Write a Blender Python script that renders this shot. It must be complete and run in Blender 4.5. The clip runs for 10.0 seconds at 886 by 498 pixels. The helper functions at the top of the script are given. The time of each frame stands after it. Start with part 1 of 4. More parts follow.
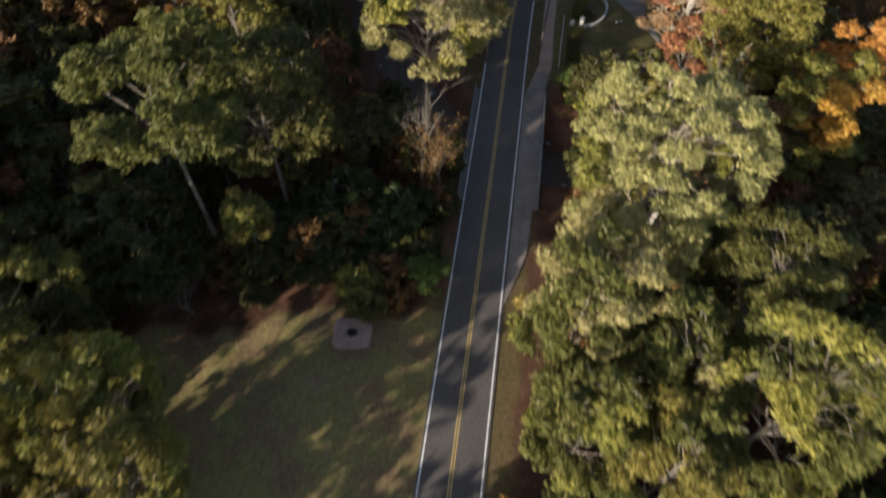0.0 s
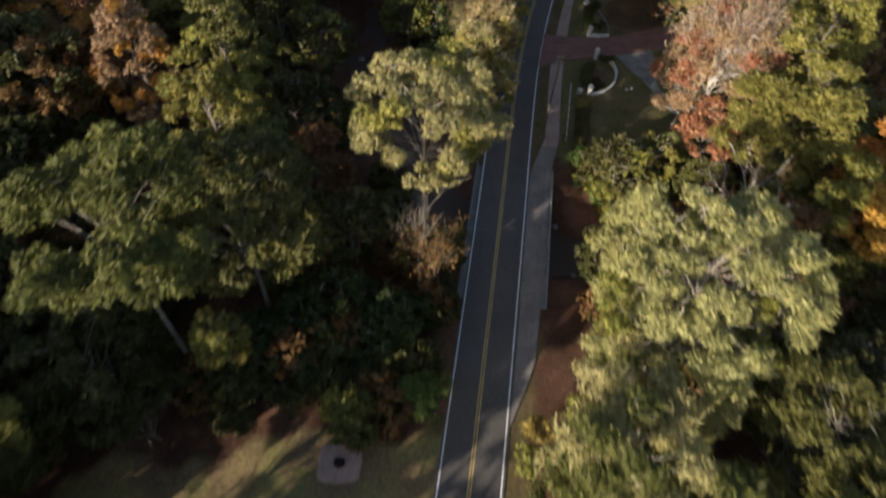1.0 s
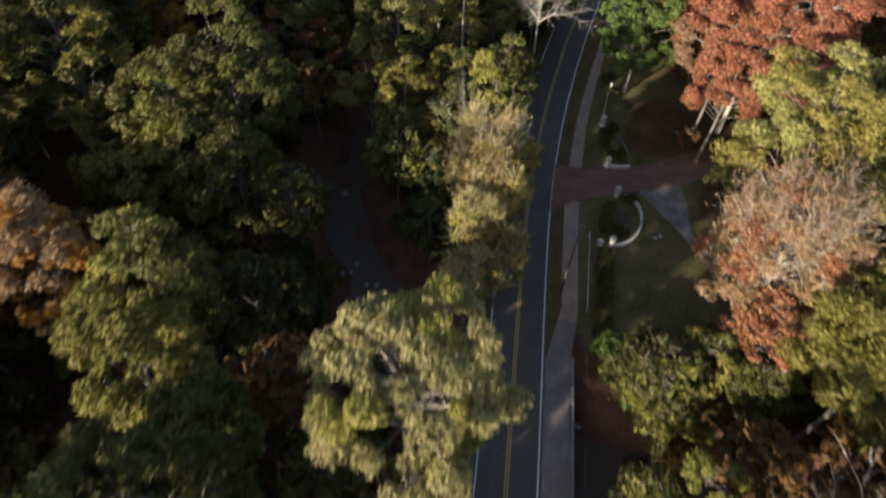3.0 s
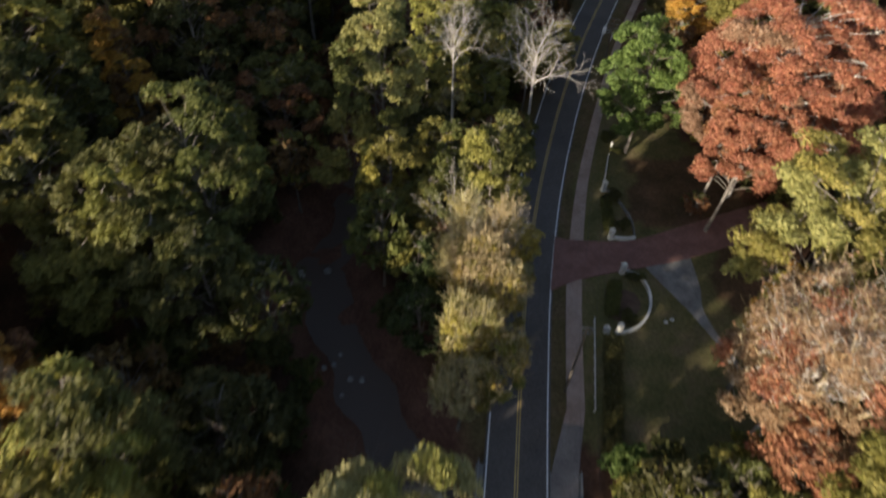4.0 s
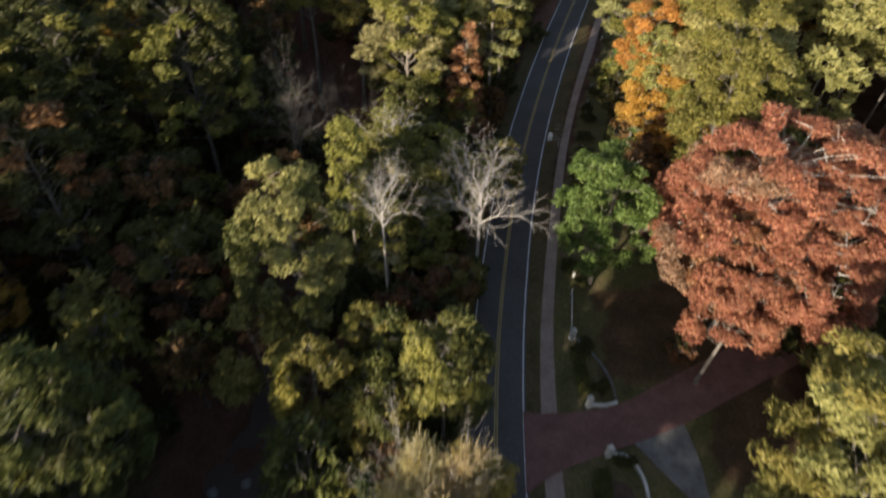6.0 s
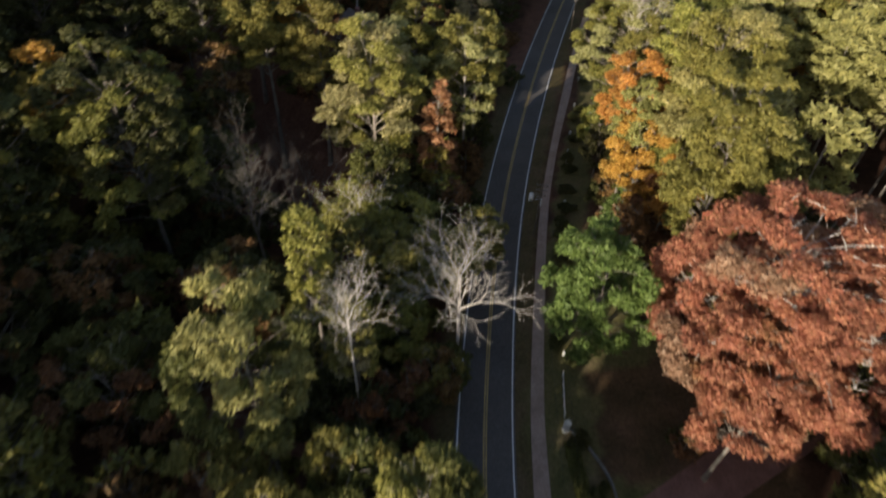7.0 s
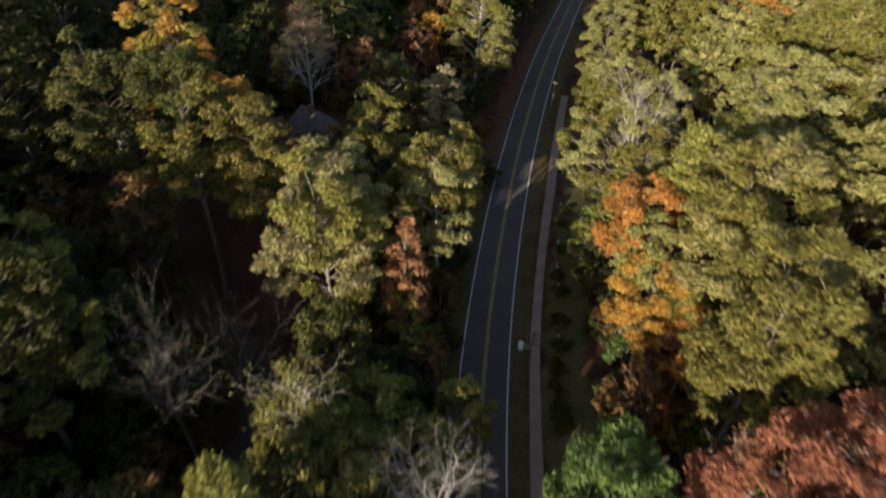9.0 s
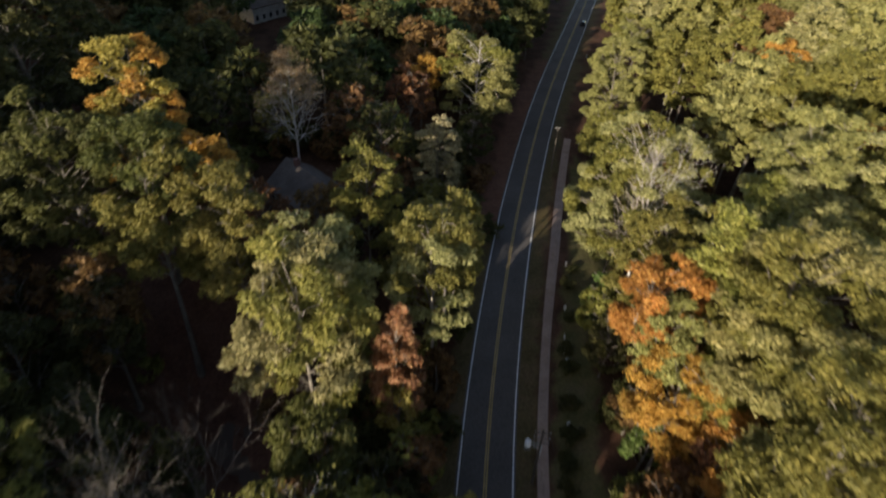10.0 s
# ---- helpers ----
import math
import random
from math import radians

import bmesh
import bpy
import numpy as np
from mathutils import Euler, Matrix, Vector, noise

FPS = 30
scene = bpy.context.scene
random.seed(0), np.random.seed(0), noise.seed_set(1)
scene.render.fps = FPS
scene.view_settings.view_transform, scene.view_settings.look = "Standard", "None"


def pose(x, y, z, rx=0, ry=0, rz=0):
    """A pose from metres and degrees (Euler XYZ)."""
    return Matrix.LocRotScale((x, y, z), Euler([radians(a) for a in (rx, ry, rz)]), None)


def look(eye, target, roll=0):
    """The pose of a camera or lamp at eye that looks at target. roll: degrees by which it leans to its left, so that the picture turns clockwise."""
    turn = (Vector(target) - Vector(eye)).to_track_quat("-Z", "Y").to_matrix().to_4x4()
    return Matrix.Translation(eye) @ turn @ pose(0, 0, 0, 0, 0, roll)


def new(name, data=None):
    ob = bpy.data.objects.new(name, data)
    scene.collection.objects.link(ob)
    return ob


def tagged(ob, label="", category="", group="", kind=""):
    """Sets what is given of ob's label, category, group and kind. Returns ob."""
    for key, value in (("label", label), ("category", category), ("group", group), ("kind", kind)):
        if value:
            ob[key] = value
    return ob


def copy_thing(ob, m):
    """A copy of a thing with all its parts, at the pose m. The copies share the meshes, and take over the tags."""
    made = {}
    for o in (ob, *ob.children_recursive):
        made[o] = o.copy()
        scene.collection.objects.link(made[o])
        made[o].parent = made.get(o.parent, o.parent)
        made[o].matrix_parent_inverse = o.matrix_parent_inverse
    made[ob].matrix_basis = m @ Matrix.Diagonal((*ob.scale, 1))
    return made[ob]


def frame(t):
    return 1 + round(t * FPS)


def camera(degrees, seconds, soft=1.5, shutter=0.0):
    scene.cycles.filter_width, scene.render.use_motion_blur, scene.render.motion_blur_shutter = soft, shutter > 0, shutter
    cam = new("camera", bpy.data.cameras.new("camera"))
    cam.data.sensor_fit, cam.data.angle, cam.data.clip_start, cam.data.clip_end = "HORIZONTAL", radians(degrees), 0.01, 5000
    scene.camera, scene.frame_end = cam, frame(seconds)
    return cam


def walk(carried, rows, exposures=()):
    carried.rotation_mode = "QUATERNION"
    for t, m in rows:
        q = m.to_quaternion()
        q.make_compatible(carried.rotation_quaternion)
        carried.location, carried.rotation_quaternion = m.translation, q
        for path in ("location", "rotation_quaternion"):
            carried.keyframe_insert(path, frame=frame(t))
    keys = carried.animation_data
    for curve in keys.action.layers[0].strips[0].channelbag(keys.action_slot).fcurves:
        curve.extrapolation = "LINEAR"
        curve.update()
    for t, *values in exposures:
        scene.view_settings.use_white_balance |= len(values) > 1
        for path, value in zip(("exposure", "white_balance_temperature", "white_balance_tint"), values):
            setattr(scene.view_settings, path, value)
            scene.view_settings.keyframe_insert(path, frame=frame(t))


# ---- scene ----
cam = camera(71.2, 10.0, soft=2.15, shutter=0.95)
PATH = [
    (0, (0.92, -0.122, 69.228), (0.944, 1.015, 67.583), 3.6),
    (0.5, (0.764, 6.515, 68.991), (0.787, 7.682, 67.366), 3.5),
    (1, (0.498, 13.392, 68.82), (0.523, 14.58, 67.212), 3.6),
    (1.5, (0.314, 20.152, 68.765), (0.336, 21.362, 67.173), 3.4),
    (2, (0.318, 26.865, 68.381), (0.337, 28.099, 66.808), 3.3),
    (2.5, (0.342, 33.543, 68.047), (0.358, 34.801, 66.493), 3.0),
    (4, (0.666, 52.194, 68.128), (0.701, 53.521, 66.632), 2.5),
    (4.5, (0.797, 58.253, 68.285), (0.863, 59.603, 66.811), 2.6),
    (5, (1.052, 64.461, 68.398), (1.168, 65.831, 66.946), 2.7),
    (5.5, (1.563, 70.631, 68.467), (1.727, 72.019, 67.036), 2.7),
    (7, (4.11, 88.556, 68.986), (4.393, 89.99, 67.62), 2.6),
    (7.5, (5.271, 94.424, 69.307), (5.581, 95.87, 67.961), 2.5),
    (8, (6.512, 100.24, 69.441), (6.85, 101.702, 68.118), 2.5),
    (8.5, (7.749, 106.034, 69.539), (8.109, 107.513, 68.241), 2.6),
    (9, (8.946, 111.76, 69.546), (9.316, 113.259, 68.274), 2.6),
    (9.5, (10.318, 117.568, 69.691), (10.695, 119.084, 68.443), 2.5),
    (10, (11.467, 123.384, 69.757), (11.855, 124.919, 68.535), 2.7),
]
walk(cam, [(t, look(eye, target, roll)) for t, eye, target, roll in PATH], [(0, 1.28, 6850, 12), (5, 1.3, 6850, 12), (7, 1.1, 6850, 12), (8.5, 0.98, 6850, 12), (10, 0.93, 6850, 12)])

# ---------------------------------------------------------------- light
SUN_FROM = Vector((-0.71, -0.70, 0.0)).normalized()
SUN_UP = 15.5
world = bpy.data.worlds.new("sky")
scene.world = world
world.use_nodes = True
wn = world.node_tree.nodes
sky = wn.new("ShaderNodeTexSky")
sky.sky_type, sky.sun_disc = "NISHITA", False
sky.sun_elevation, sky.sun_rotation = radians(SUN_UP), radians(225)
world.node_tree.links.new(sky.outputs[0], wn["Background"].inputs[0])
wn["Background"].inputs[1].default_value = 0.105
sun = new("sun", bpy.data.lights.new("sun", "SUN"))
sun.data.energy, sun.data.angle, sun.data.color = 4.55, radians(0.6), (1.0, 0.94, 0.81)
sun.matrix_world = look((-60, -60, 90), Vector((-60, -60, 90)) - SUN_FROM * math.cos(radians(SUN_UP)) - Vector((0, 0, math.sin(radians(SUN_UP)))))

# ---------------------------------------------------------------- materials
def material(name, rough=0.8, metal=0.0):
    m = bpy.data.materials.new(name)
    m.use_nodes = True
    b = m.node_tree.nodes["Principled BSDF"]
    b.inputs["Roughness"].default_value, b.inputs["Metallic"].default_value = rough, metal
    b.inputs["Specular IOR Level"].default_value = 0.25
    return m, m.node_tree.nodes, m.node_tree.links, b


def noise_node(n, l, scale, detail=4.0, coord="Object", rough=0.6):
    t = n.new("ShaderNodeTexCoord")
    x = n.new("ShaderNodeTexNoise")
    x.inputs["Scale"].default_value, x.inputs["Detail"].default_value, x.inputs["Roughness"].default_value = scale, detail, rough
    l.new(t.outputs[coord], x.inputs["Vector"])
    return x.outputs["Fac"]


def ramp(n, l, fac, *stops):
    r = n.new("ShaderNodeValToRGB")
    while len(r.color_ramp.elements) < len(stops):
        r.color_ramp.elements.new(0.5)
    for e, (p, c) in zip(r.color_ramp.elements, stops):
        e.position, e.color = p, (*c, 1)
    l.new(fac, r.inputs[0])
    return r.outputs[0]


def mix(n, l, fac, a, b, mode="MIX"):
    x = n.new("ShaderNodeMix")
    x.data_type, x.blend_type = "RGBA", mode
    for slot, v in ((0, fac), (6, a), (7, b)):
        if isinstance(v, (int, float)):
            x.inputs[slot].default_value = v
        elif isinstance(v, tuple):
            x.inputs[slot].default_value = (*v, 1)
        else:
            l.new(v, x.inputs[slot])
    return x.outputs[2]


def bump(n, l, b, height, strength, dist):
    x = n.new("ShaderNodeBump")
    x.inputs["Strength"].default_value, x.inputs["Distance"].default_value = strength, dist
    l.new(height, x.inputs["Height"])
    l.new(x.outputs[0], b.inputs["Normal"])


def two_tone(name, c1, c2, big, small, rough=0.85, relief=0.3, dist=0.02, spots=None):
    """A surface with stains at one scale and grain at another."""
    m, n, l, b = material(name, rough)
    large, fine = noise_node(n, l, big), noise_node(n, l, small, 6)
    col = ramp(n, l, large, (0.35, c1), (0.65, c2))
    grain = ramp(n, l, fine, (0.3, (0.72, 0.72, 0.72)), (0.7, (1.18, 1.18, 1.18)))
    col = mix(n, l, 1.0, col, grain, "MULTIPLY")
    if spots:
        col = mix(n, l, ramp(n, l, noise_node(n, l, spots[0], 3), (0.56, (0, 0, 0)), (0.66, (1, 1, 1))), col, spots[1])
    l.new(col, b.inputs["Base Color"])
    bump(n, l, b, fine, relief, dist)
    return m


def leaf_material(name, c1, c2, c3, thin=0.4):
    """Foliage: each leaf spray its own tone between three, with patches across the crown."""
    m, n, l, b = material(name, 0.6)
    geo, info = n.new("ShaderNodeNewGeometry"), n.new("ShaderNodeObjectInfo")
    leaf = ramp(n, l, geo.outputs["Random Per Island"], (0.0, c1), (0.55, c2), (1.0, c3))
    patch = ramp(n, l, noise_node(n, l, 0.35, 3), (0.3, (0.7, 0.72, 0.72)), (0.7, (1.2, 1.18, 1.15)))
    col = mix(n, l, 1.0, leaf, patch, "MULTIPLY")
    hue = n.new("ShaderNodeHueSaturation")
    mr = n.new("ShaderNodeMapRange")
    mr.inputs[3].default_value, mr.inputs[4].default_value = 0.485, 0.515
    l.new(info.outputs["Random"], mr.inputs[0])
    l.new(mr.outputs[0], hue.inputs["Hue"])
    l.new(col, hue.inputs["Color"])
    l.new(hue.outputs[0], b.inputs["Base Color"])
    t = n.new("ShaderNodeBsdfTranslucent")
    l.new(hue.outputs[0], t.inputs[0])
    s = n.new("ShaderNodeMixShader")
    s.inputs[0].default_value = thin
    l.new(b.outputs[0], s.inputs[1])
    l.new(t.outputs[0], s.inputs[2])
    l.new(s.outputs[0], n["Material Output"].inputs[0])
    return m


LEAF = {
    "olive": leaf_material("olive_leaves", (0.121, 0.114, 0.025), (0.184, 0.168, 0.040), (0.241, 0.208, 0.053)),
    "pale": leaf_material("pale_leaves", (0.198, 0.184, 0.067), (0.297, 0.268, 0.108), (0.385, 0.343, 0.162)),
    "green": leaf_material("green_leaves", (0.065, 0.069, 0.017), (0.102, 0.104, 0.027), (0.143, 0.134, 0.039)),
    # dark evergreen shrubs, and woodland crowns with shade put into the leaf colour
    "dark": leaf_material("dark_green_and_shaded_leaves", (0.046, 0.046, 0.013), (0.072, 0.07, 0.021), (0.1, 0.093, 0.029)),
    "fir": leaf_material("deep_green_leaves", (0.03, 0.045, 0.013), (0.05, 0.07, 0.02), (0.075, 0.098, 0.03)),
    "bright": leaf_material("bright_green_leaves", (0.064, 0.105, 0.024), (0.111, 0.163, 0.038), (0.170, 0.231, 0.066)),
    "lime": leaf_material("yellow_green_leaves", (0.165, 0.160, 0.032), (0.250, 0.225, 0.055), (0.335, 0.290, 0.085)),
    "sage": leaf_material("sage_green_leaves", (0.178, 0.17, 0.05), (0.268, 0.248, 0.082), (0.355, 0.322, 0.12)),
    "yellow": leaf_material("yellow_leaves", (0.22, 0.165, 0.03), (0.33, 0.255, 0.055), (0.42, 0.335, 0.1)),
    "orange": leaf_material("orange_leaves", (0.314, 0.144, 0.028), (0.448, 0.228, 0.048), (0.549, 0.324, 0.075)),
    "red": leaf_material("russet_leaves", (0.233, 0.085, 0.046), (0.331, 0.139, 0.073), (0.415, 0.214, 0.109)),
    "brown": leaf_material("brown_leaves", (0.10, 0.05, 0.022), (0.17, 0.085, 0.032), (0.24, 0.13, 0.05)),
    "blush": leaf_material("pinkish_tan_leaves", (0.225, 0.128, 0.07), (0.31, 0.19, 0.106), (0.39, 0.272, 0.172)),
    "straw": leaf_material("straw_leaves", (0.24, 0.20, 0.10), (0.34, 0.29, 0.15), (0.44, 0.38, 0.22)),
}
BARK = two_tone("grey_bark", (0.11, 0.09, 0.075), (0.2, 0.175, 0.15), 0.7, 9, relief=0.6)
BARK_PALE = two_tone("pale_bark", (0.31, 0.275, 0.245), (0.47, 0.425, 0.38), 0.8, 7, relief=0.4)
BARK_TAN = two_tone("tan_bark", (0.19, 0.16, 0.13), (0.31, 0.265, 0.22), 0.8, 7, relief=0.5)
TWIGS = leaf_material("straw_coloured_twigs", (0.36, 0.27, 0.13), (0.48, 0.38, 0.2), (0.58, 0.48, 0.29))
MULCH = two_tone("brown_mulch", (0.07, 0.042, 0.03), (0.11, 0.07, 0.05), 0.6, 6, 0.95, 0.5)
ASPHALT = two_tone("asphalt", (0.076, 0.067, 0.063), (0.1, 0.089, 0.083), 0.12, 3.0, 0.85, 0.2, 0.01)
WHITE_PAINT = two_tone("white_road_paint", (0.66, 0.66, 0.65), (0.82, 0.82, 0.8), 0.5, 6)
YELLOW_PAINT = two_tone("yellow_road_paint", (0.4, 0.27, 0.09), (0.5, 0.355, 0.14), 0.5, 6)
CONCRETE = two_tone("sidewalk_concrete", (0.25, 0.176, 0.142), (0.335, 0.246, 0.204), 0.35, 5, 0.9)
PALE_CONCRETE = two_tone("worn_concrete", (0.12, 0.115, 0.108), (0.2, 0.19, 0.18), 0.5, 5, 0.9)
BRICK = two_tone("red_brick_paving", (0.145, 0.072, 0.06), (0.2, 0.105, 0.088), 0.4, 5, 0.9)
STUCCO = two_tone("white_stucco", (0.42, 0.41, 0.375), (0.6, 0.585, 0.55), 0.8, 12, 0.9)
SHINGLE = two_tone("grey_shingles", (0.095, 0.075, 0.066), (0.14, 0.112, 0.098), 0.5, 7, 0.9)
SIDING = two_tone("brown_siding", (0.1, 0.075, 0.055), (0.15, 0.115, 0.085), 0.5, 8, 0.8)
WOOD = two_tone("weathered_pole_wood", (0.07, 0.056, 0.046), (0.12, 0.1, 0.082), 0.6, 9, 0.9)
METAL = two_tone("pale_grey_metal", (0.55, 0.56, 0.57), (0.68, 0.69, 0.7), 1.5, 14, 0.45)
STEEL = two_tone("galvanised_steel", (0.16, 0.16, 0.16), (0.26, 0.26, 0.26), 1.5, 14, 0.5)
BLACK = two_tone("black_rubber", (0.015, 0.015, 0.016), (0.03, 0.03, 0.032), 1, 10, 0.6)
STONE = two_tone("creek_stone", (0.2, 0.18, 0.165), (0.34, 0.31, 0.285), 0.8, 7, 0.85, 0.5)
SAND = two_tone("pinkish_sand_gravel", (0.26, 0.175, 0.145), (0.36, 0.25, 0.21), 0.8, 9, 0.95, 0.5)
ASH = two_tone("black_ash", (0.012, 0.010, 0.009), (0.03, 0.025, 0.022), 1.2, 12, 0.95)
CAR_PAINT = two_tone("black_car_paint", (0.012, 0.012, 0.014), (0.016, 0.016, 0.018), 1, 20, 0.25, 0.0)
GLASS_DARK = two_tone("dark_window_glass", (0.02, 0.022, 0.025), (0.03, 0.032, 0.035), 1, 8, 0.1, 0.0)
WATER, n_, l_, b_ = material("creek_water", 0.38)
b_.inputs["Base Color"].default_value = (0.1, 0.07, 0.056, 1)
b_.inputs["Specular IOR Level"].default_value = 0.15
bump(n_, l_, b_, noise_node(n_, l_, 1.4, 3), 0.12, 0.05)

# ground: one sheet, with grass, clay and leaf litter where they lie
GROUND, n_, l_, b_ = material("ground", 0.95)
b_.inputs["Specular IOR Level"].default_value = 0.1
fine_ = noise_node(n_, l_, 2.2, 7)
litter_ = ramp(n_, l_, noise_node(n_, l_, 0.16, 6), (0.3, (0.036, 0.02, 0.013)), (0.5, (0.075, 0.038, 0.024)), (0.7, (0.12, 0.062, 0.04)))
grass_ = ramp(n_, l_, noise_node(n_, l_, 0.22, 6), (0.3, (0.07, 0.068, 0.026)), (0.5, (0.11, 0.095, 0.04)), (0.72, (0.145, 0.105, 0.062)))
clay_ = ramp(n_, l_, noise_node(n_, l_, 0.4, 5), (0.3, (0.11, 0.052, 0.036)), (0.7, (0.18, 0.088, 0.06)))
field_ = ramp(n_, l_, noise_node(n_, l_, 0.13, 8, rough=0.7), (0.34, (0.125, 0.08, 0.052)), (0.47, (0.165, 0.118, 0.06)), (0.55, (0.17, 0.15, 0.056)), (0.66, (0.2, 0.128, 0.085)))


def zone_(name):
    a = n_.new("ShaderNodeAttribute")
    a.attribute_name = name
    return a.outputs["Fac"]


col_ = mix(n_, l_, zone_("grass"), litter_, grass_)
col_ = mix(n_, l_, zone_("field"), col_, field_)
col_ = mix(n_, l_, zone_("clay"), col_, clay_)
col_ = mix(n_, l_, 1.0, col_, ramp(n_, l_, fine_, (0.3, (0.65, 0.65, 0.65)), (0.7, (1.25, 1.25, 1.25))), "MULTIPLY")
l_.new(col_, b_.inputs["Base Color"])
bump(n_, l_, b_, fine_, 0.6, 0.12)

# ---------------------------------------------------------------- helpers
def mesh_object(name, bm, mat, parent=None, label="", smooth=False):
    me = bpy.data.meshes.new(name)
    bm.to_mesh(me)
    bm.free()
    me.materials.append(mat)
    if smooth:
        for p in me.polygons:
            p.use_smooth = True
    ob = new(name, me)
    ob.parent = parent
    if label:
        ob["label"] = label
    return ob


def part(name, bm, mat, parent, label="", smooth=False):
    return mesh_object(name, bm, mat, parent, label, smooth)


def thing(name, at, label, category, group="", kind="", turn=0):
    e = new(name)
    e.matrix_world = pose(*at, 0, 0, turn)
    return tagged(e, label, category, group, kind)


def quads(name, verts, mat, parent=None, tris=False):
    """A mesh of loose quads (or triangles) from an array of corners."""
    k = 3 if tris else 4
    verts = np.asarray(verts, np.float32).reshape(-1, 3)
    me = bpy.data.meshes.new(name)
    count = len(verts) // k
    me.vertices.add(len(verts))
    me.vertices.foreach_set("co", verts.ravel())
    me.loops.add(len(verts))
    me.loops.foreach_set("vertex_index", np.arange(len(verts), dtype=np.int32))
    me.polygons.add(count)
    me.polygons.foreach_set("loop_start", np.arange(count, dtype=np.int32) * k)
    me.update()
    me.validate()
    me.materials.append(mat)
    ob = new(name, me)
    ob.parent = parent
    return ob


def box(bm, x0, y0, z0, x1, y1, z1, bevel=0.0):
    m = Matrix.LocRotScale(((x0 + x1) / 2, (y0 + y1) / 2, (z0 + z1) / 2), None, (abs(x1 - x0), abs(y1 - y0), abs(z1 - z0)))
    r = bmesh.ops.create_cube(bm, size=1, matrix=m)
    if bevel:
        edges = list({e for v in r["verts"] for e in v.link_edges})
        bmesh.ops.bevel(bm, geom=edges, offset=bevel, segments=1, affect="EDGES")
    return bm


def tube_verts(p, r, sides=6):
    """Corners of the quads of a tapered tube along the points p with radii r."""
    p, r = np.asarray(p, float), np.asarray(r, float)
    d = np.gradient(p, axis=0)
    d /= np.linalg.norm(d, axis=1)[:, None] + 1e-9
    ref = np.where(np.abs(d[:, 2:3]) > 0.9, [[1.0, 0, 0]], [[0, 0, 1.0]])
    u = np.cross(d, ref)
    u /= np.linalg.norm(u, axis=1)[:, None] + 1e-9
    v = np.cross(d, u)
    a = np.linspace(0, 2 * math.pi, sides, endpoint=False)
    ring = p[:, None] + r[:, None, None] * (np.cos(a)[None, :, None] * u[:, None] + np.sin(a)[None, :, None] * v[:, None])
    nxt = np.roll(ring, -1, axis=1)
    return np.stack([ring[:-1], nxt[:-1], nxt[1:], ring[1:]], 2).reshape(-1, 3)


def tube_part(name, p, r, mat, parent, sides=8, label=""):
    ob = quads(name, tube_verts(p, r, sides), mat, parent)
    if label:
        ob["label"] = label
    return ob


def smoothstep(a, b, x):
    t = np.clip((np.asarray(x, float) - a) / (b - a), 0, 1)
    return t * t * (3 - 2 * t)


# ---------------------------------------------------------------- road line, creek and ground
ROAD_Y = np.array([-400, -60, 0, 15.6, 34.4, 52, 74.9, 90, 106, 127.6, 139.8, 157, 174.9, 189.7, 210.3, 254.2, 338.9, 420, 700.0])
ROAD_X = np.array([-40, -4, 1.9, 3.5, 5.6, 7.6, 10.2, 11.9, 14.0, 18.2, 21.3, 26.3, 32.4, 38.1, 46.7, 67.2, 113.6, 160, 330.0])
CREEK = np.array([(150, 30), (90, 44), (60, 52), (40, 62), (24, 67), (12, 69), (3, 74), (-2, 80.5), (-5, 86), (-8.3, 92.5), (-12, 100), (-15, 107), (-16.5, 112.5), (-14.2, 119), (-12, 127), (-9, 140), (-4, 158), (-1, 172), (-8, 195), (-30, 240), (-60, 330)], float)
WATER_Z = -5.0


def slopes(x, y):
    d = np.diff(y) / np.diff(x)
    m = np.empty(len(x))
    m[1:-1] = (d[:-1] * np.diff(x)[1:] + d[1:] * np.diff(x)[:-1]) / (np.diff(x)[1:] + np.diff(x)[:-1])
    m[0], m[-1] = d[0], d[-1]
    return m


def spline(x, y, q):
    q = np.asarray(q, float)
    m = slopes(x, y)
    i = np.clip(np.searchsorted(x, q) - 1, 0, len(x) - 2)
    h = x[i + 1] - x[i]
    t = (q - x[i]) / h
    return (2 * t**3 - 3 * t**2 + 1) * y[i] + (t**3 - 2 * t**2 + t) * h * m[i] + (3 * t**2 - 2 * t**3) * y[i + 1] + (t**3 - t**2) * h * m[i + 1]


def road_x(y):
    return spline(ROAD_Y, ROAD_X, y)


def beside(y, off):
    """Points at a distance off to the right of the road's middle line."""
    y = np.asarray(y, float)
    dx = (road_x(y + 0.5) - road_x(y - 0.5))
    k = 1 / np.sqrt(1 + dx * dx)
    return np.stack([road_x(y) + off * k, y - off * dx * k], -1)


def road_off(x, y):
    dx = road_x(y + 0.5) - road_x(y - 0.5)
    return (x - road_x(y)) / np.sqrt(1 + dx * dx)


def creek_off(x, y):
    best = np.full(np.shape(x), 1e9)
    for (ax, ay), (bx, by) in zip(CREEK[:-1], CREEK[1:]):
        dx, dy = bx - ax, by - ay
        t = np.clip(((x - ax) * dx + (y - ay) * dy) / (dx * dx + dy * dy), 0, 1)
        best = np.minimum(best, np.hypot(x - ax - t * dx, y - ay - t * dy))
    return best


def wobble(x, y):
    return np.sin(x * 0.31 + 1.3 * np.sin(y * 0.17)) * np.cos(y * 0.27 + np.sin(x * 0.13)) + 0.5 * np.sin(x * 0.83 + y * 0.6) * np.cos(y * 0.71 - x * 0.2)


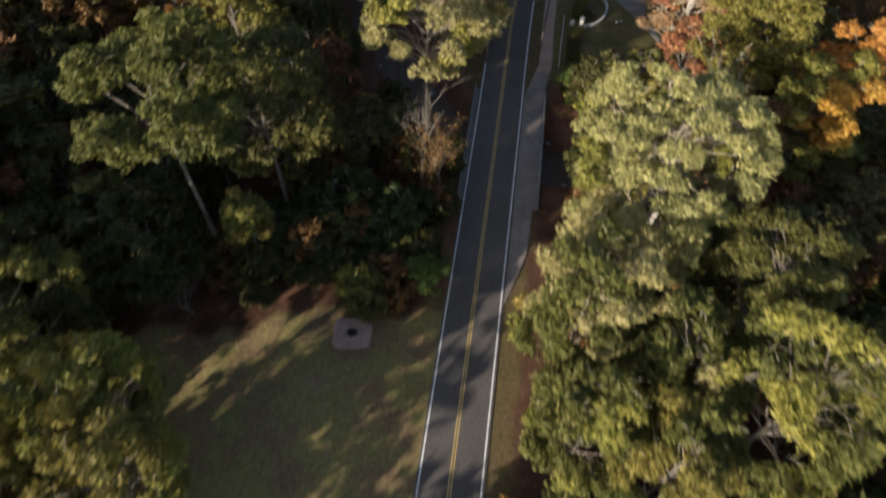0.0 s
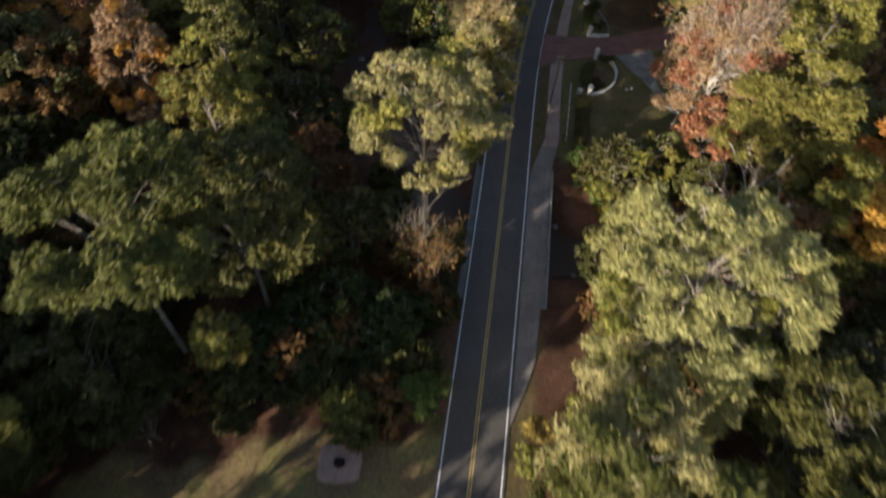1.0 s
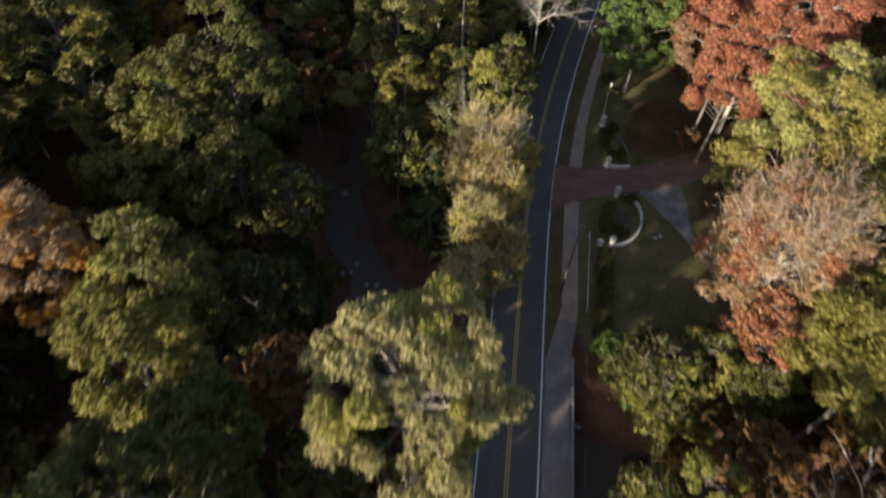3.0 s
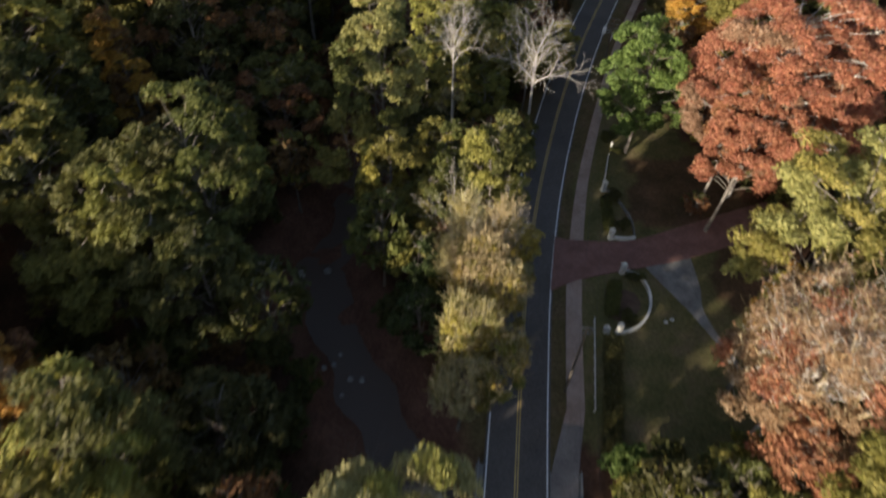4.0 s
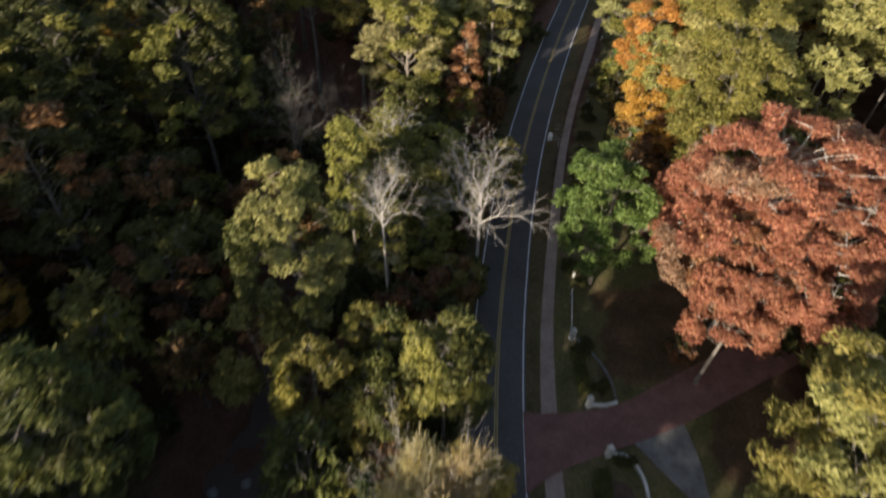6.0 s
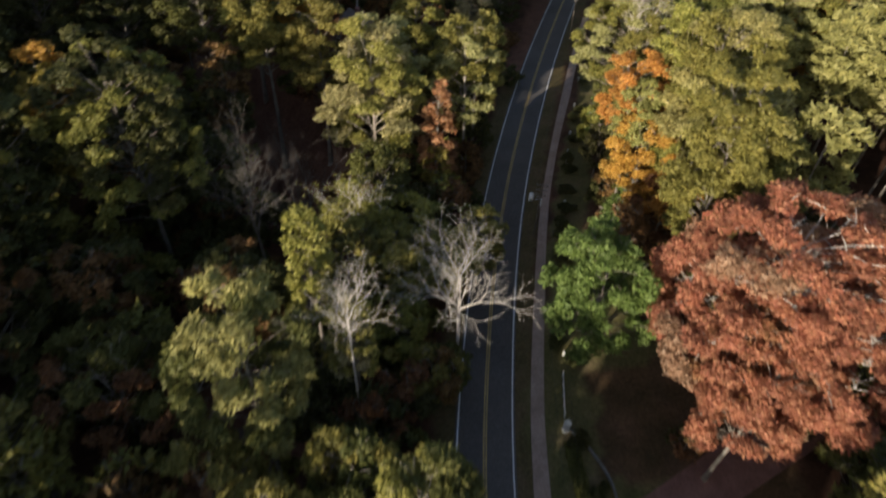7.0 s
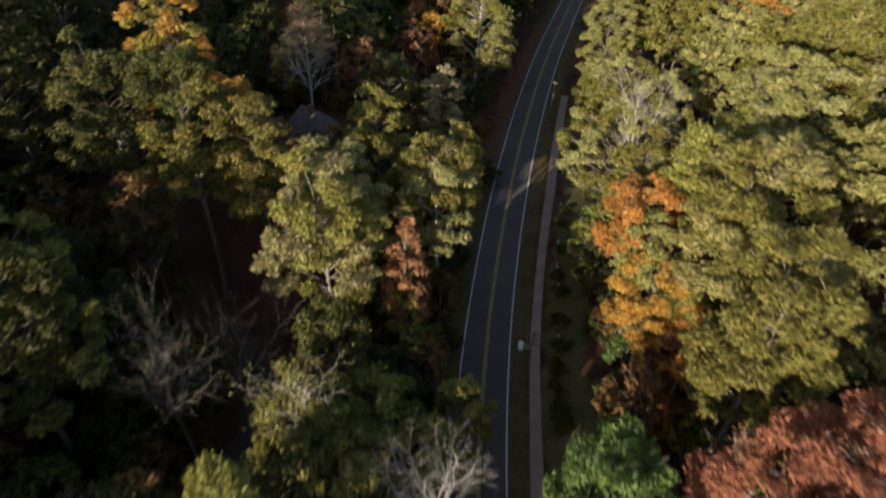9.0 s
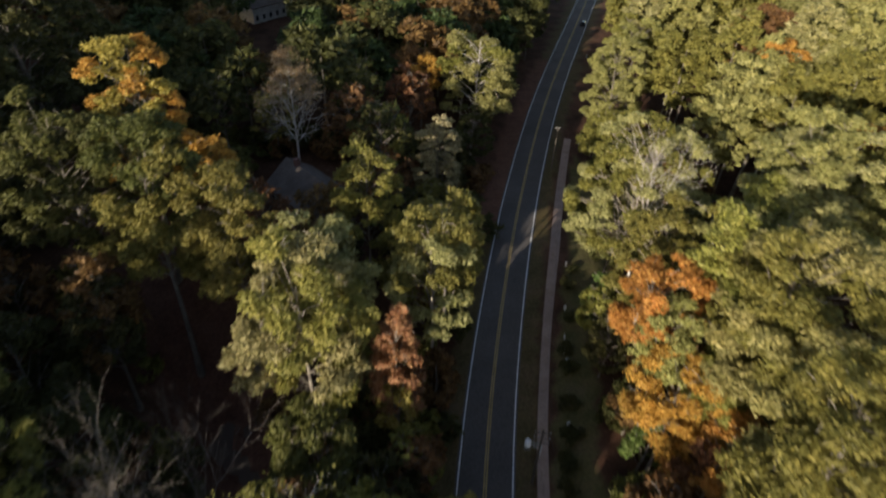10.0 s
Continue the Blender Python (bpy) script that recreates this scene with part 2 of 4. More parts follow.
def ground_z(x, y):
    x, y = np.asarray(x, float), np.asarray(y, float)
    c = creek_off(x, y) + 0.9 * wobble(x, y)
    z = -6.2 * (1 - smoothstep(1.2, 9.0, c))
    # bars of gravel and leaves break up the water upstream
    z = z + 1.5 * smoothstep(0.0, 0.9, wobble(x * 2.1 + 3, y * 1.7)) * smoothstep(98, 104, y) * (1 - smoothstep(3.5, 6.5, c))
    flat = smoothstep(9, 20, np.abs(road_off(x, y) - 2))
    garden = (x > 18) & (x < 60) & (y > 80) & (y < 215)
    z = z + np.where(garden, 0.1, 0.35) * flat * wobble(x * 0.6, y * 0.6) - 0.03
    rise = 9.0 * smoothstep(12, 32, -road_off(x, y)) * smoothstep(176, 206, y)
    return z + rise


def inside(x, y, poly):
    hit = np.zeros(np.shape(x), bool)
    for (ax, ay), (bx, by) in zip(poly, poly[1:] + poly[:1]):
        cross = (ay > y) != (by > y)
        hit ^= cross & (x < (bx - ax) * (y - ay) / (by - ay + 1e-12) + ax)
    return hit


YARD = [(31, 118), (34, 134), (46, 136), (60, 128), (60, 110), (44, 100), (41, 108), (42, 118)]
LAWN = [(17, 84), (20, 100), (22, 120), (28, 140), (44, 180), (60, 215), (70, 240), (76, 236), (58, 190), (46, 172), (42, 150), (50, 128), (56, 118), (46, 92), (36, 80), (26, 80)]
FIELD = [(6, 37.5), (-4.5, 38), (-13, 37), (-21, 35.5), (-30, 33), (-38, 32), (-36, 20), (-27, 12), (-22, -8), (-2, -8), (1.5, 15)]


def build_ground():
    xs = np.r_[np.linspace(-2600, -160, 14)[:-1], np.arange(-160, -50, 4.0), np.arange(-50, 90, 1.25), np.arange(90, 260, 4.0), np.linspace(260, 2600, 14)]
    ys = np.r_[np.linspace(-2600, -80, 14)[:-1], np.arange(-80, 10, 3.0), np.arange(10, 200, 1.25), np.arange(200, 420, 3.5), np.linspace(420, 2600, 14)]
    gx, gy = np.meshgrid(xs, ys)
    gz = ground_z(gx, gy)
    ny, nx = gx.shape
    idx = np.arange(nx * ny).reshape(ny, nx)
    f = np.stack([idx[:-1, :-1], idx[:-1, 1:], idx[1:, 1:], idx[1:, :-1]], -1).reshape(-1, 4)
    me = bpy.data.meshes.new("ground")
    me.from_pydata(np.stack([gx, gy, gz], -1).reshape(-1, 3).tolist(), [], f.tolist())
    jx, jy = gx + 1.2 * wobble(gy, gx), gy + 1.2 * wobble(gx + 40, gy)
    ro = road_off(gx, gy)
    grass = np.clip(inside(jx, jy, LAWN) * 1.0 + (np.abs(ro) < 6.5) * 0.6, 0, 1)
    grass = grass * (1 - 0.75 * inside(jx, jy, YARD))
    field = inside(jx, jy, FIELD) * 1.0
    c = creek_off(gx, gy)
    clay = np.clip(((ro < -3) & (ro > -8 + 1.5 * wobble(gx, gy)) & (gy > 215) & (gy < 300)) * 0.9 + ((ro < -3) & (ro > -5.5) & (gy > 40) & (gy < 70)) * 0.7 + np.clip((8.5 + wobble(gx, gy) - c) / 2.5, 0, 1) * 0.8, 0, 1)
    for name, w in (("grass", grass), ("field", field), ("clay", clay)):
        a = me.attributes.new(name, "FLOAT", "POINT")
        a.data.foreach_set("value", w.astype(np.float32).ravel())
    me.materials.append(GROUND)
    me.polygons.foreach_set("use_smooth", np.ones(len(me.polygons), bool))
    return tagged(new("ground", me), "leaf-littered forest ground with grass and a carved creek bed", "ground", kind="structure")


def strip(name, y0, y1, off_a, off_b, z, mat, thick=0.0, step=2.0, parent=None):
    """A band along the road between two distances from its middle line."""
    y = np.linspace(y0, y1, max(2, int((y1 - y0) / step)))
    fa = off_a(y) if callable(off_a) else np.full(len(y), off_a)
    fb = off_b(y) if callable(off_b) else np.full(len(y), off_b)
    a, b = beside(y, fa), beside(y, fb)
    zz = np.full((len(y), 1), z)
    A, B = np.hstack([a, zz]), np.hstack([b, zz])
    bands = [(A, B)]
    if thick:
        down = np.array([0, 0, thick])
        bands += [(A - down, A), (B, B - down), (B - down, A - down)]
    v = [np.stack([p[:-1], q[:-1], q[1:], p[1:]], 1).reshape(-1, 3) for p, q in bands]
    return quads(name, np.concatenate(v), mat, parent)


build_ground()
road = tagged(strip("road", -60, 700, -3.75, 3.75, 0.06, ASPHALT, 0.35), "dark grey asphalt two-lane road with worn surface", "road", kind="structure")
for name, off, mat, label in (("edge_line", -3.42, WHITE_PAINT, "thin white edge line"), ("edge_line", 3.42, WHITE_PAINT, "thin white edge line"), ("centre_line", -0.15, YELLOW_PAINT, "yellow line"), ("centre_line", 0.15, YELLOW_PAINT, "yellow line")):
    tagged(strip(name, -60, 700, off - 0.07, off + 0.07, 0.066, mat, parent=road), label)


def side_in(y):
    return np.interp(y, [40, 48, 80, 88, 110, 130, 152, 172, 190, 211, 250], [3.8, 3.85, 3.85, 5.7, 5.55, 5.75, 6.4, 6.5, 6.8, 7.1, 6.9])


def side_out(y):
    return np.interp(y, [40, 48, 60, 80, 88, 110, 130, 152, 172, 190, 211, 250], [3.9, 6.2, 6.6, 6.9, 7.9, 7.7, 7.5, 8.0, 7.9, 8.2, 8.9, 8.6])


SHOULDER = two_tone("shoulder_paving", (0.15, 0.128, 0.118), (0.21, 0.18, 0.166), 0.35, 5, 0.9)
tagged(strip("paved_shoulder", 40, 86, side_in, side_out, 0.10, SHOULDER, 0.22), "dull grey paved shoulder beside the bridge rail", "pavement", kind="structure")
sidewalk = tagged(strip("sidewalk", 86, 252, side_in, side_out, 0.10, CONCRETE, 0.22), "pinkish-grey concrete sidewalk along the road", "sidewalk", kind="structure")


def build_creek():
    y = np.linspace(0, len(CREEK) - 1, 90)
    k = np.arange(len(CREEK), dtype=float)
    p = np.stack([spline(k, CREEK[:, 0], y), spline(k, CREEK[:, 1], y)], -1)
    d = np.gradient(p, axis=0)
    d /= np.linalg.norm(d, axis=1)[:, None]
    side = np.stack([-d[:, 1], d[:, 0]], -1) * 5.2
    z = np.full((len(p), 1), WATER_Z)
    a, b = np.hstack([p - side, z]), np.hstack([p + side, z])
    ob = quads("water", np.stack([a[:-1], b[:-1], b[1:], a[1:]], 1), WATER)
    tagged(ob, "dark still creek water between steep banks", "creek", kind="structure")


build_creek()

# ---------------------------------------------------------------- trees
TAKEN = []
LABELS = {
    "olive": "tall olive-green tree with a dense uneven crown",
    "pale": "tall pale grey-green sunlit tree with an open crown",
    "green": "green leafy tree with a rounded uneven crown",
    "dark": "tree in the woods with shade darkened into its green leaves",
    "fir": "low deep green evergreen tree at the wood's edge",
    "bright": "bright green leafy tree with a full rounded crown",
    "lime": "yellow-green autumn tree with a full crown",
    "yellow": "small yellow autumn tree among others",
    "orange": "bright orange autumn tree",
    "red": "russet-red autumn tree with pale limbs",
    "brown": "brown-leaved autumn tree in the shade",
    "blush": "half-bare autumn tree with pinkish tan leaves",
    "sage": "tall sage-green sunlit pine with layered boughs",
    "straw": "half-bare tree with straw-coloured thinning leaves",
}


def leaf_quads(rng, centre, facing, spread, size):
    """Three-cornered leaf sprays scattered round centres, leaning out along facing."""
    n = len(centre)
    p = centre + rng.normal(0, 1, (n, 3)) * spread[:, None]
    f = facing * 0.8 + rng.normal(0, 0.5, (n, 3)) + [0, 0, 0.35]
    f /= np.linalg.norm(f, axis=1)[:, None] + 1e-9
    u = np.cross(f, rng.normal(0, 1, (n, 3)))
    u /= np.linalg.norm(u, axis=1)[:, None] + 1e-9
    v = np.cross(f, u)
    u = 0.86 * u + 0.5 * f
    s = size * rng.uniform(0.65, 1.35, (n, 1))
    u, v = u * s * 1.25, v * s * 0.45
    return np.stack([p + u, p - 0.5 * u + v, p - 0.5 * u - v], 1).reshape(-1, 3)


def halves(q):
    """Quads cut into triangles."""
    q = q.reshape(-1, 4, 3)
    return q[:, [0, 1, 2, 0, 2, 3]].reshape(-1, 3)


PAD = {"broad": (0.33, 1.0, 1.75), "pine": (0.36, 1.1, 2.0), "narrow": (0.5, 0.8, 1.3), "spread": (0.2, 1.5, 2.3)}
CLUMPS = {"broad": 6, "pine": 7, "narrow": 5, "spread": 6}


def make_boughs(rng, R, base, h, style):
    """Boughs from the trunk to an uneven outline: each a tip, the way that it points and the size of its pad."""
    share, least, most = PAD[style]
    p = min(max(R * share, least), most)
    zc = base + (0.3 if style == "narrow" else 0.42) * (h - base)
    up, down = h - zc - 0.4 * p, zc - base
    n = max(9, int((0.76 if style == "pine" else 0.82) * (R * (R + h - base)) / (p * p)))
    seed = Vector(rng.uniform(-50, 50, 3))
    uneven = {"broad": 0.42, "pine": 0.42, "narrow": 0.22, "spread": 0.26}[style]
    out = []
    for i in range(n):
        s = 1 - (i + 0.5) / n * 1.42
        a = i * 2.39996 + rng.uniform(-0.35, 0.35)
        c = math.sqrt(max(0.0, 1 - s * s))
        way = Vector((c * math.cos(a), c * math.sin(a), s))
        lump = noise.noise(way * 1.3 + seed) + 0.55 * noise.noise(way * 3.4 + seed)
        if (lump < (-0.6 if style == "spread" else -0.46) and style != "narrow") or rng.random() < 0.05:
            continue
        f = min(1.1, 0.97 + uneven * lump)
        wide = c ** (0.62 if style in ("pine", "spread") else 0.8)
        if style == "narrow":
            wide *= 1.05 - 0.45 * max(0.0, s)
        tip = np.array([math.cos(a) * wide * R * f, math.sin(a) * wide * R * f, zc + s * (up if s > 0 else down) * f])
        out.append((tip, np.array(way), p))
        if i % 3 == 0 or style == "spread":
            out.append((tip * [0.66, 0.66, 1] - [0, 0, 0.12 * (tip[2] - base)], np.array(way), p * 0.8))
    return out


def bough_clumps(rng, boughs, style):
    """The leaf clumps of each bough: a pad that is flat on pines, domed on broad crowns."""
    out = []
    for tip, way, p in boughs:
        m = CLUMPS[style]
        a, r = rng.uniform(0, 6.28, m), p * 0.95 * np.sqrt(rng.uniform(0.02, 1, m))
        o = np.stack([r * np.cos(a), r * np.sin(a), rng.normal(0, 0.16, m) * p - 0.22 * r], -1)
        if style != "pine":
            o = o - 0.75 * (o @ way)[:, None] * way
        o[0] = way * p * 0.2
        out.append(np.hstack([tip + o - way * p * 0.4, p * rng.uniform(0.38, 0.66 if style == "pine" else 0.6, (m, 1))]))
    return np.concatenate(out)


def clump_leaves(rng, t, size, dens, flat=0.78, fill=6.6):
    """Leaf sprays on the outer side of clumps (x, y, z, radius)."""
    count = np.maximum(5, dens * fill * t[:, 3] ** 2 / (0.84 * size * size)).astype(int)
    k = np.repeat(np.arange(len(t)), count)
    d = rng.normal(0, 1, (len(k), 3))
    d /= np.linalg.norm(d, axis=1)[:, None]
    d[:, 2] = np.where(d[:, 2] < -0.25, -d[:, 2], d[:, 2])
    c = t[k, :3] + d * t[k, 3:] * rng.uniform(0.55, 1.12, (len(k), 1)) * [1, 1, flat]
    return leaf_quads(rng, c, d, np.full(len(k), 0.07), size)


def broom_sprays(rng, t, count, width=0.035):
    """Upright fans of thin leafy twigs out of each clump."""
    k = np.repeat(np.arange(len(t)), count)
    d = rng.normal(0, 0.5, (len(k), 3))
    d[:, 2] = rng.uniform(0.35, 1.2, len(k))
    c, r = t[k, :3], t[k, 3:]
    side = np.cross(d, rng.normal(0, 1, (len(k), 3)))
    side *= width / (np.linalg.norm(side, axis=1)[:, None] + 1e-9)
    tip = c + d * r * 2.3
    root = c - [0, 0, 0.5] * r + rng.normal(0, 0.12, (len(k), 3)) * r
    return np.stack([root, tip - side, tip + side], 1).reshape(-1, 3)


def wood_quads(rng, boughs, top, girth, fork, lean=None):
    """A tapered trunk and a limb with side twigs to each bough."""
    lean = rng.normal(0, 0.02, 2) * top if lean is None else np.array(lean)
    k = np.linspace(0, 1, 9)
    trunk = np.stack([lean[0] * k**2 + 0.15 * np.sin(k * 5), lean[1] * k**2 + 0.15 * np.cos(k * 4 + 1), top * 0.88 * k], -1)
    trunk[0, 2] = -0.6
    r = girth * (1 - 0.86 * k)
    r[0] *= 1.45
    vs = [tube_verts(trunk, r, 7)]
    t = np.linspace(0, 1, 5)[:, None]
    for tip, way, p in boughs:
        x, y, z = tip
        z0 = max(fork, min(z - 0.55 * math.hypot(x, y) - 0.6, top * 0.8))
        s = z0 / (top * 0.88)
        start = np.array([np.interp(s, k, trunk[:, 0]), np.interp(s, k, trunk[:, 1]), z0])
        mid = start + (tip - start) * t + np.array([0, 0, 1]) * (np.sin(t * math.pi) * 0.5) + rng.normal(0, 0.14, (5, 3)) * t
        g = max(0.05, min(0.085, girth * (1 - 0.8 * s) * 0.34))
        vs.append(tube_verts(mid, np.linspace(g, 0.03, 5), 4))
        for _ in range(2):
            d = rng.normal(0, 1, 3)
            d[2] = abs(d[2]) * 0.7
            d *= p * 0.95 / np.linalg.norm(d)
            j = mid[3]
            vs.append(tube_verts(np.stack([j, j + d * 0.5 + [0, 0, 0.15], j + d]), [0.06, 0.045, 0.02], 3))
    return np.concatenate(vs)


def tree(colour, x, y, top, R, base=None, style="broad", dens=1.0, size=None, pale=False, second=None, label="", group="", name="tree", bark=None, lean=None, broom=0):
    rng = np.random.default_rng(int(abs(x) * 131 + abs(y) * 977 + top * 13) % 99991)
    z = float(ground_z(x, y))
    h = top - z
    base = h * 0.45 if base is None else (base - z) * (0.74 if base > 7 else 1.0)
    size = size or (0.4 if colour in ("dark", "brown", "fir") else 0.29)
    TAKEN.append((x, y, R))
    t = thing(name, (x, y, z), label or LABELS[colour], "tree", group)
    boughs = make_boughs(rng, R, base, h, style)
    quads("trunk", wood_quads(rng, boughs, h, 0.009 * h + 0.06, base * (1.3 if style == "spread" else 0.8), lean), bark or (BARK_TAN if pale else BARK), t)
    flat = 0.7 if style == "pine" else 0.8
    if broom:
        upper = [q for q in boughs if q[1][2] > -0.1]
        quads("twig_fan", broom_sprays(rng, bough_clumps(rng, upper, style), broom), TWIGS, t, True)
    if second:
        # the second tone sits in patches of the crown
        o = Vector(rng.uniform(-50, 50, 3))
        v = np.array([noise.noise(Vector(q[0]) * 0.22 + o) for q in boughs]) + rng.normal(0, 0.12, len(boughs))
        pick = v > np.quantile(v, 1 - second[1])
        some = [q for q, k in zip(boughs, pick) if k]
        if some:
            quads("crown", clump_leaves(rng, bough_clumps(rng, some, style), size, dens, flat), LEAF[second[0]], t, True)
        boughs = [q for q, k in zip(boughs, pick) if not k]
    if boughs:
        quads("crown", clump_leaves(rng, bough_clumps(rng, boughs, style), size, dens, flat), LEAF[colour], t, True)
    return t


def forks(rng, out, ends, p, d, length, r, level, deep, angle, rise):
    """A limb that bends, throws side shoots and forks at its end."""
    pts, q, e = [p], p.copy(), d.copy()
    steps = 4 if level < 2 else 3
    for _ in range(steps - 1):
        e = e + rng.normal(0, 0.09, 3) + [0, 0, rise]
        e /= np.linalg.norm(e)
        q = q + e * length / (steps - 1)
        pts.append(q.copy())
    pts = np.array(pts)
    out.append(tube_verts(pts, np.linspace(r, r * 0.66, steps), 6 if level == 0 else 4 if level < 2 else 3))
    if level >= deep:
        ends.append(pts[-1])
        return

    def turned(k):
        side = np.cross(e, rng.normal(0, 1, 3))
        side /= np.linalg.norm(side) + 1e-9
        a = math.radians(rng.uniform(*angle)) * k
        return side, a

    side, a = turned(1.0)
    for s in (1, -1):
        nd = e * math.cos(a) + s * side * math.sin(a)
        forks(rng, out, ends, pts[-1], nd / np.linalg.norm(nd), length * rng.uniform(0.62, 0.86), r * 0.6, level + 1, deep, angle, rise)
    for k in range(2):
        side, a = turned(1.25)
        at = pts[-2] if k else (pts[1] + pts[2]) / 2
        nd = e * math.cos(a) + side * math.sin(a)
        forks(rng, out, ends, at, nd / np.linalg.norm(nd), length * rng.uniform(0.42, 0.62), r * 0.42, level + 2, deep, angle, rise)


def bare_tree(x, y, top, limbs=5, spread=4.0, fork=0.45, deep=5, angle=(16, 34), rise=0.05, label="leafless tree with pale grey branches and fine twigs", tips=None, girth=0.26, pale=True, start=0.0, size=0.2, leader=False):
    """A leafless or thinning tree: a trunk to the fork, then limbs reaching out to the spread."""
    rng = np.random.default_rng(int(abs(x) * 131 + abs(y) * 977) % 99991)
    z = float(ground_z(x, y))
    h = top - z
    TAKEN.append((x, y, 4))
    t = thing("bare_tree", (x, y, z), label, "tree")
    k = np.linspace(0, 1, 6)
    f = h * fork
    high = h * 0.97 if leader else f
    trunk = np.stack([0.12 * np.sin(k * 4), 0.12 * np.cos(k * 3), -0.5 + (high + 0.5) * k], -1)
    out, ends = [tube_verts(trunk, girth * (1 - (0.9 if leader else 0.3) * k), 7)], []
    long = math.hypot(spread, h - f) / 3.0
    for i in range(limbs):
        a = start + i * 6.283 / limbs + rng.uniform(-0.3, 0.3)
        w = spread * (rng.uniform(0.7, 1.1) if i else 0.15)
        d = np.array([w * math.cos(a), w * math.sin(a), (h - f) * rng.uniform(0.8, 1.0)])
        d /= np.linalg.norm(d)
        at = trunk[-1] - [0, 0, f * 0.12 * i / limbs]
        if leader:
            s = i / limbs
            at = np.array([0.0, 0.0, f + (high * 0.97 - f) * s])
            d = np.array([math.cos(2.4 * i), math.sin(2.4 * i), rng.uniform(0.5, 1.1)])
            forks(rng, out, ends, at, d / np.linalg.norm(d), spread * 0.38 * (1.15 - 0.85 * s), girth * (0.4 - 0.28 * s), 1, deep, angle, rise)
            continue
        forks(rng, out, ends, at, d, long * rng.uniform(0.85, 1.1), girth * 0.42, 0, deep, angle, rise)
    quads("trunk", np.concatenate(out), BARK_PALE if pale else BARK, t)
    if tips:
        e = np.array(ends)
        e = e[e[:, 2] > h * tips[1]]
        e = np.repeat(e, tips[2], 0)
        quads("crown", leaf_quads(rng, e, np.tile([0, 0, 1.0], (len(e), 1)), np.full(len(e), 0.35), size), LEAF[tips[0]], t, True)
    return t


def shrub(colour, x, y, high, R, label, size=0.24, category="shrub", name="shrub"):
    rng = np.random.default_rng(int(abs(x) * 71 + abs(y) * 313) % 99991)
    z = float(ground_z(x, y))
    t = thing(name, (x, y, z), label, category)
    n = int(4 + R * 1.5)
    a, r = rng.uniform(0, 6.28, n), R * np.sqrt(rng.uniform(0, 0.5, n))
    rl = R * rng.uniform(0.4, 0.55, n)
    lobes = np.stack([r * np.cos(a), r * np.sin(a), np.maximum(high - rl * 0.8, rl * 0.4) * rng.uniform(0.6, 1.0, n), rl], -1)
    stems = [tube_verts(np.array([[0.1 * math.cos(b), 0.1 * math.sin(b), -0.2], [q[0] * 0.5, q[1] * 0.5, q[2] * 0.6], [q[0], q[1], q[2]]]), [0.06, 0.045, 0.02], 4) for b, q in zip(a, lobes)]
    quads("trunk", np.concatenate(stems), BARK, t)
    tufts = np.repeat(lobes, 9, 0)
    d = rng.normal(0, 1, (len(tufts), 3))
    d /= np.linalg.norm(d, axis=1)[:, None]
    d[:, 2] = np.where(d[:, 2] < -0.2, -d[:, 2], d[:, 2])
    tufts[:, :3] += d * tufts[:, 3:] * [0.85, 0.85, 0.7]
    tufts[:, 3] *= rng.uniform(0.34, 0.55, len(tufts))
    quads("crown", clump_leaves(rng, tufts, size, 0.9), LEAF[colour], t, True)
    return t


# woods west of the road, from the field north
tree("green", -26.5, 44, 35.5, 7.4, 29, "pine")
tree("dark", -46, 50, 17, 6, 4, second=("brown", 0.35))
tree("brown", -43, 59, 17, 5.5, 4, second=("dark", 0.6))
tree("dark", -44, 40, 15, 6, 3)
# left of view, raised to shade the road and lawn
tree("olive", -39, 27, 27, 6.4, 6, second=("dark", 0.5))
tree("green", -19.5, 52, 29.5, 8.2, 15, second=("dark", 0.3))
tree("fir", -10.4, 53, 9, 4, 1, size=0.3)
tree("fir", -7.2, 47.5, 7.5, 3.8, 0.8, size=0.3)
tree("fir", -3.6, 50.5, 8, 3.8, 0.8, size=0.3)
tree("fir", -14.2, 44, 7, 3.4, 0.8, size=0.3)
tree("fir", -14.2, 49.5, 8, 3.8, 0.8, size=0.3)
tree("fir", -19.4, 47, 7.5, 3.4, 0.8, size=0.3)
tree("green", -19, 61, 24, 5, 10)
tree("pale", -1.3, 61.5, 33.5, 7.8, 26, pale=True, size=0.22, second=("lime", 0.15))
tree("dark", -33, 39.5, 17, 7, 3)
tree("olive", -21.2, 43, 15.5, 2.7, 6, second=("yellow", 0.45), dens=0.9)
tree("olive", -25, 66, 28.5, 5, 14)
tree("brown", -42, 80.5, 25, 6.4, 6, second=("orange", 0.5), size=0.3)
tree("brown", -51, 86, 26, 6, 5, second=("orange", 0.35), size=0.34)
# added at the edge of view to shade the big crowns behind it
tree("dark", -48, 73, 27, 6.2, 6, second=("brown", 0.4))
tree("green", -25.5, 104, 32, 6.6, 12, second=("dark", 0.3))
tree("green", -31, 99.5, 29, 6.8, 10, second=("olive", 0.4))
tree("green", -24.5, 94.5, 25, 6, 8, second=("dark", 0.4))
tree("blush", -37, 76.5, 30, 5, 12, "narrow", second=("orange", 0.4))
tree("green", -24, 72, 32, 3.8, 14, "pine", second=("lime", 0.3))
tree("dark", -20, 80, 16, 6, 4)
tree("yellow", 5.6, 95, 21, 3.2, 8, second=("olive", 0.3), dens=0.45, size=0.24, broom=14)
tree("yellow", 8.6, 94, 18.5, 2.8, 6, second=("straw", 0.3), dens=0.45, size=0.24, broom=14)
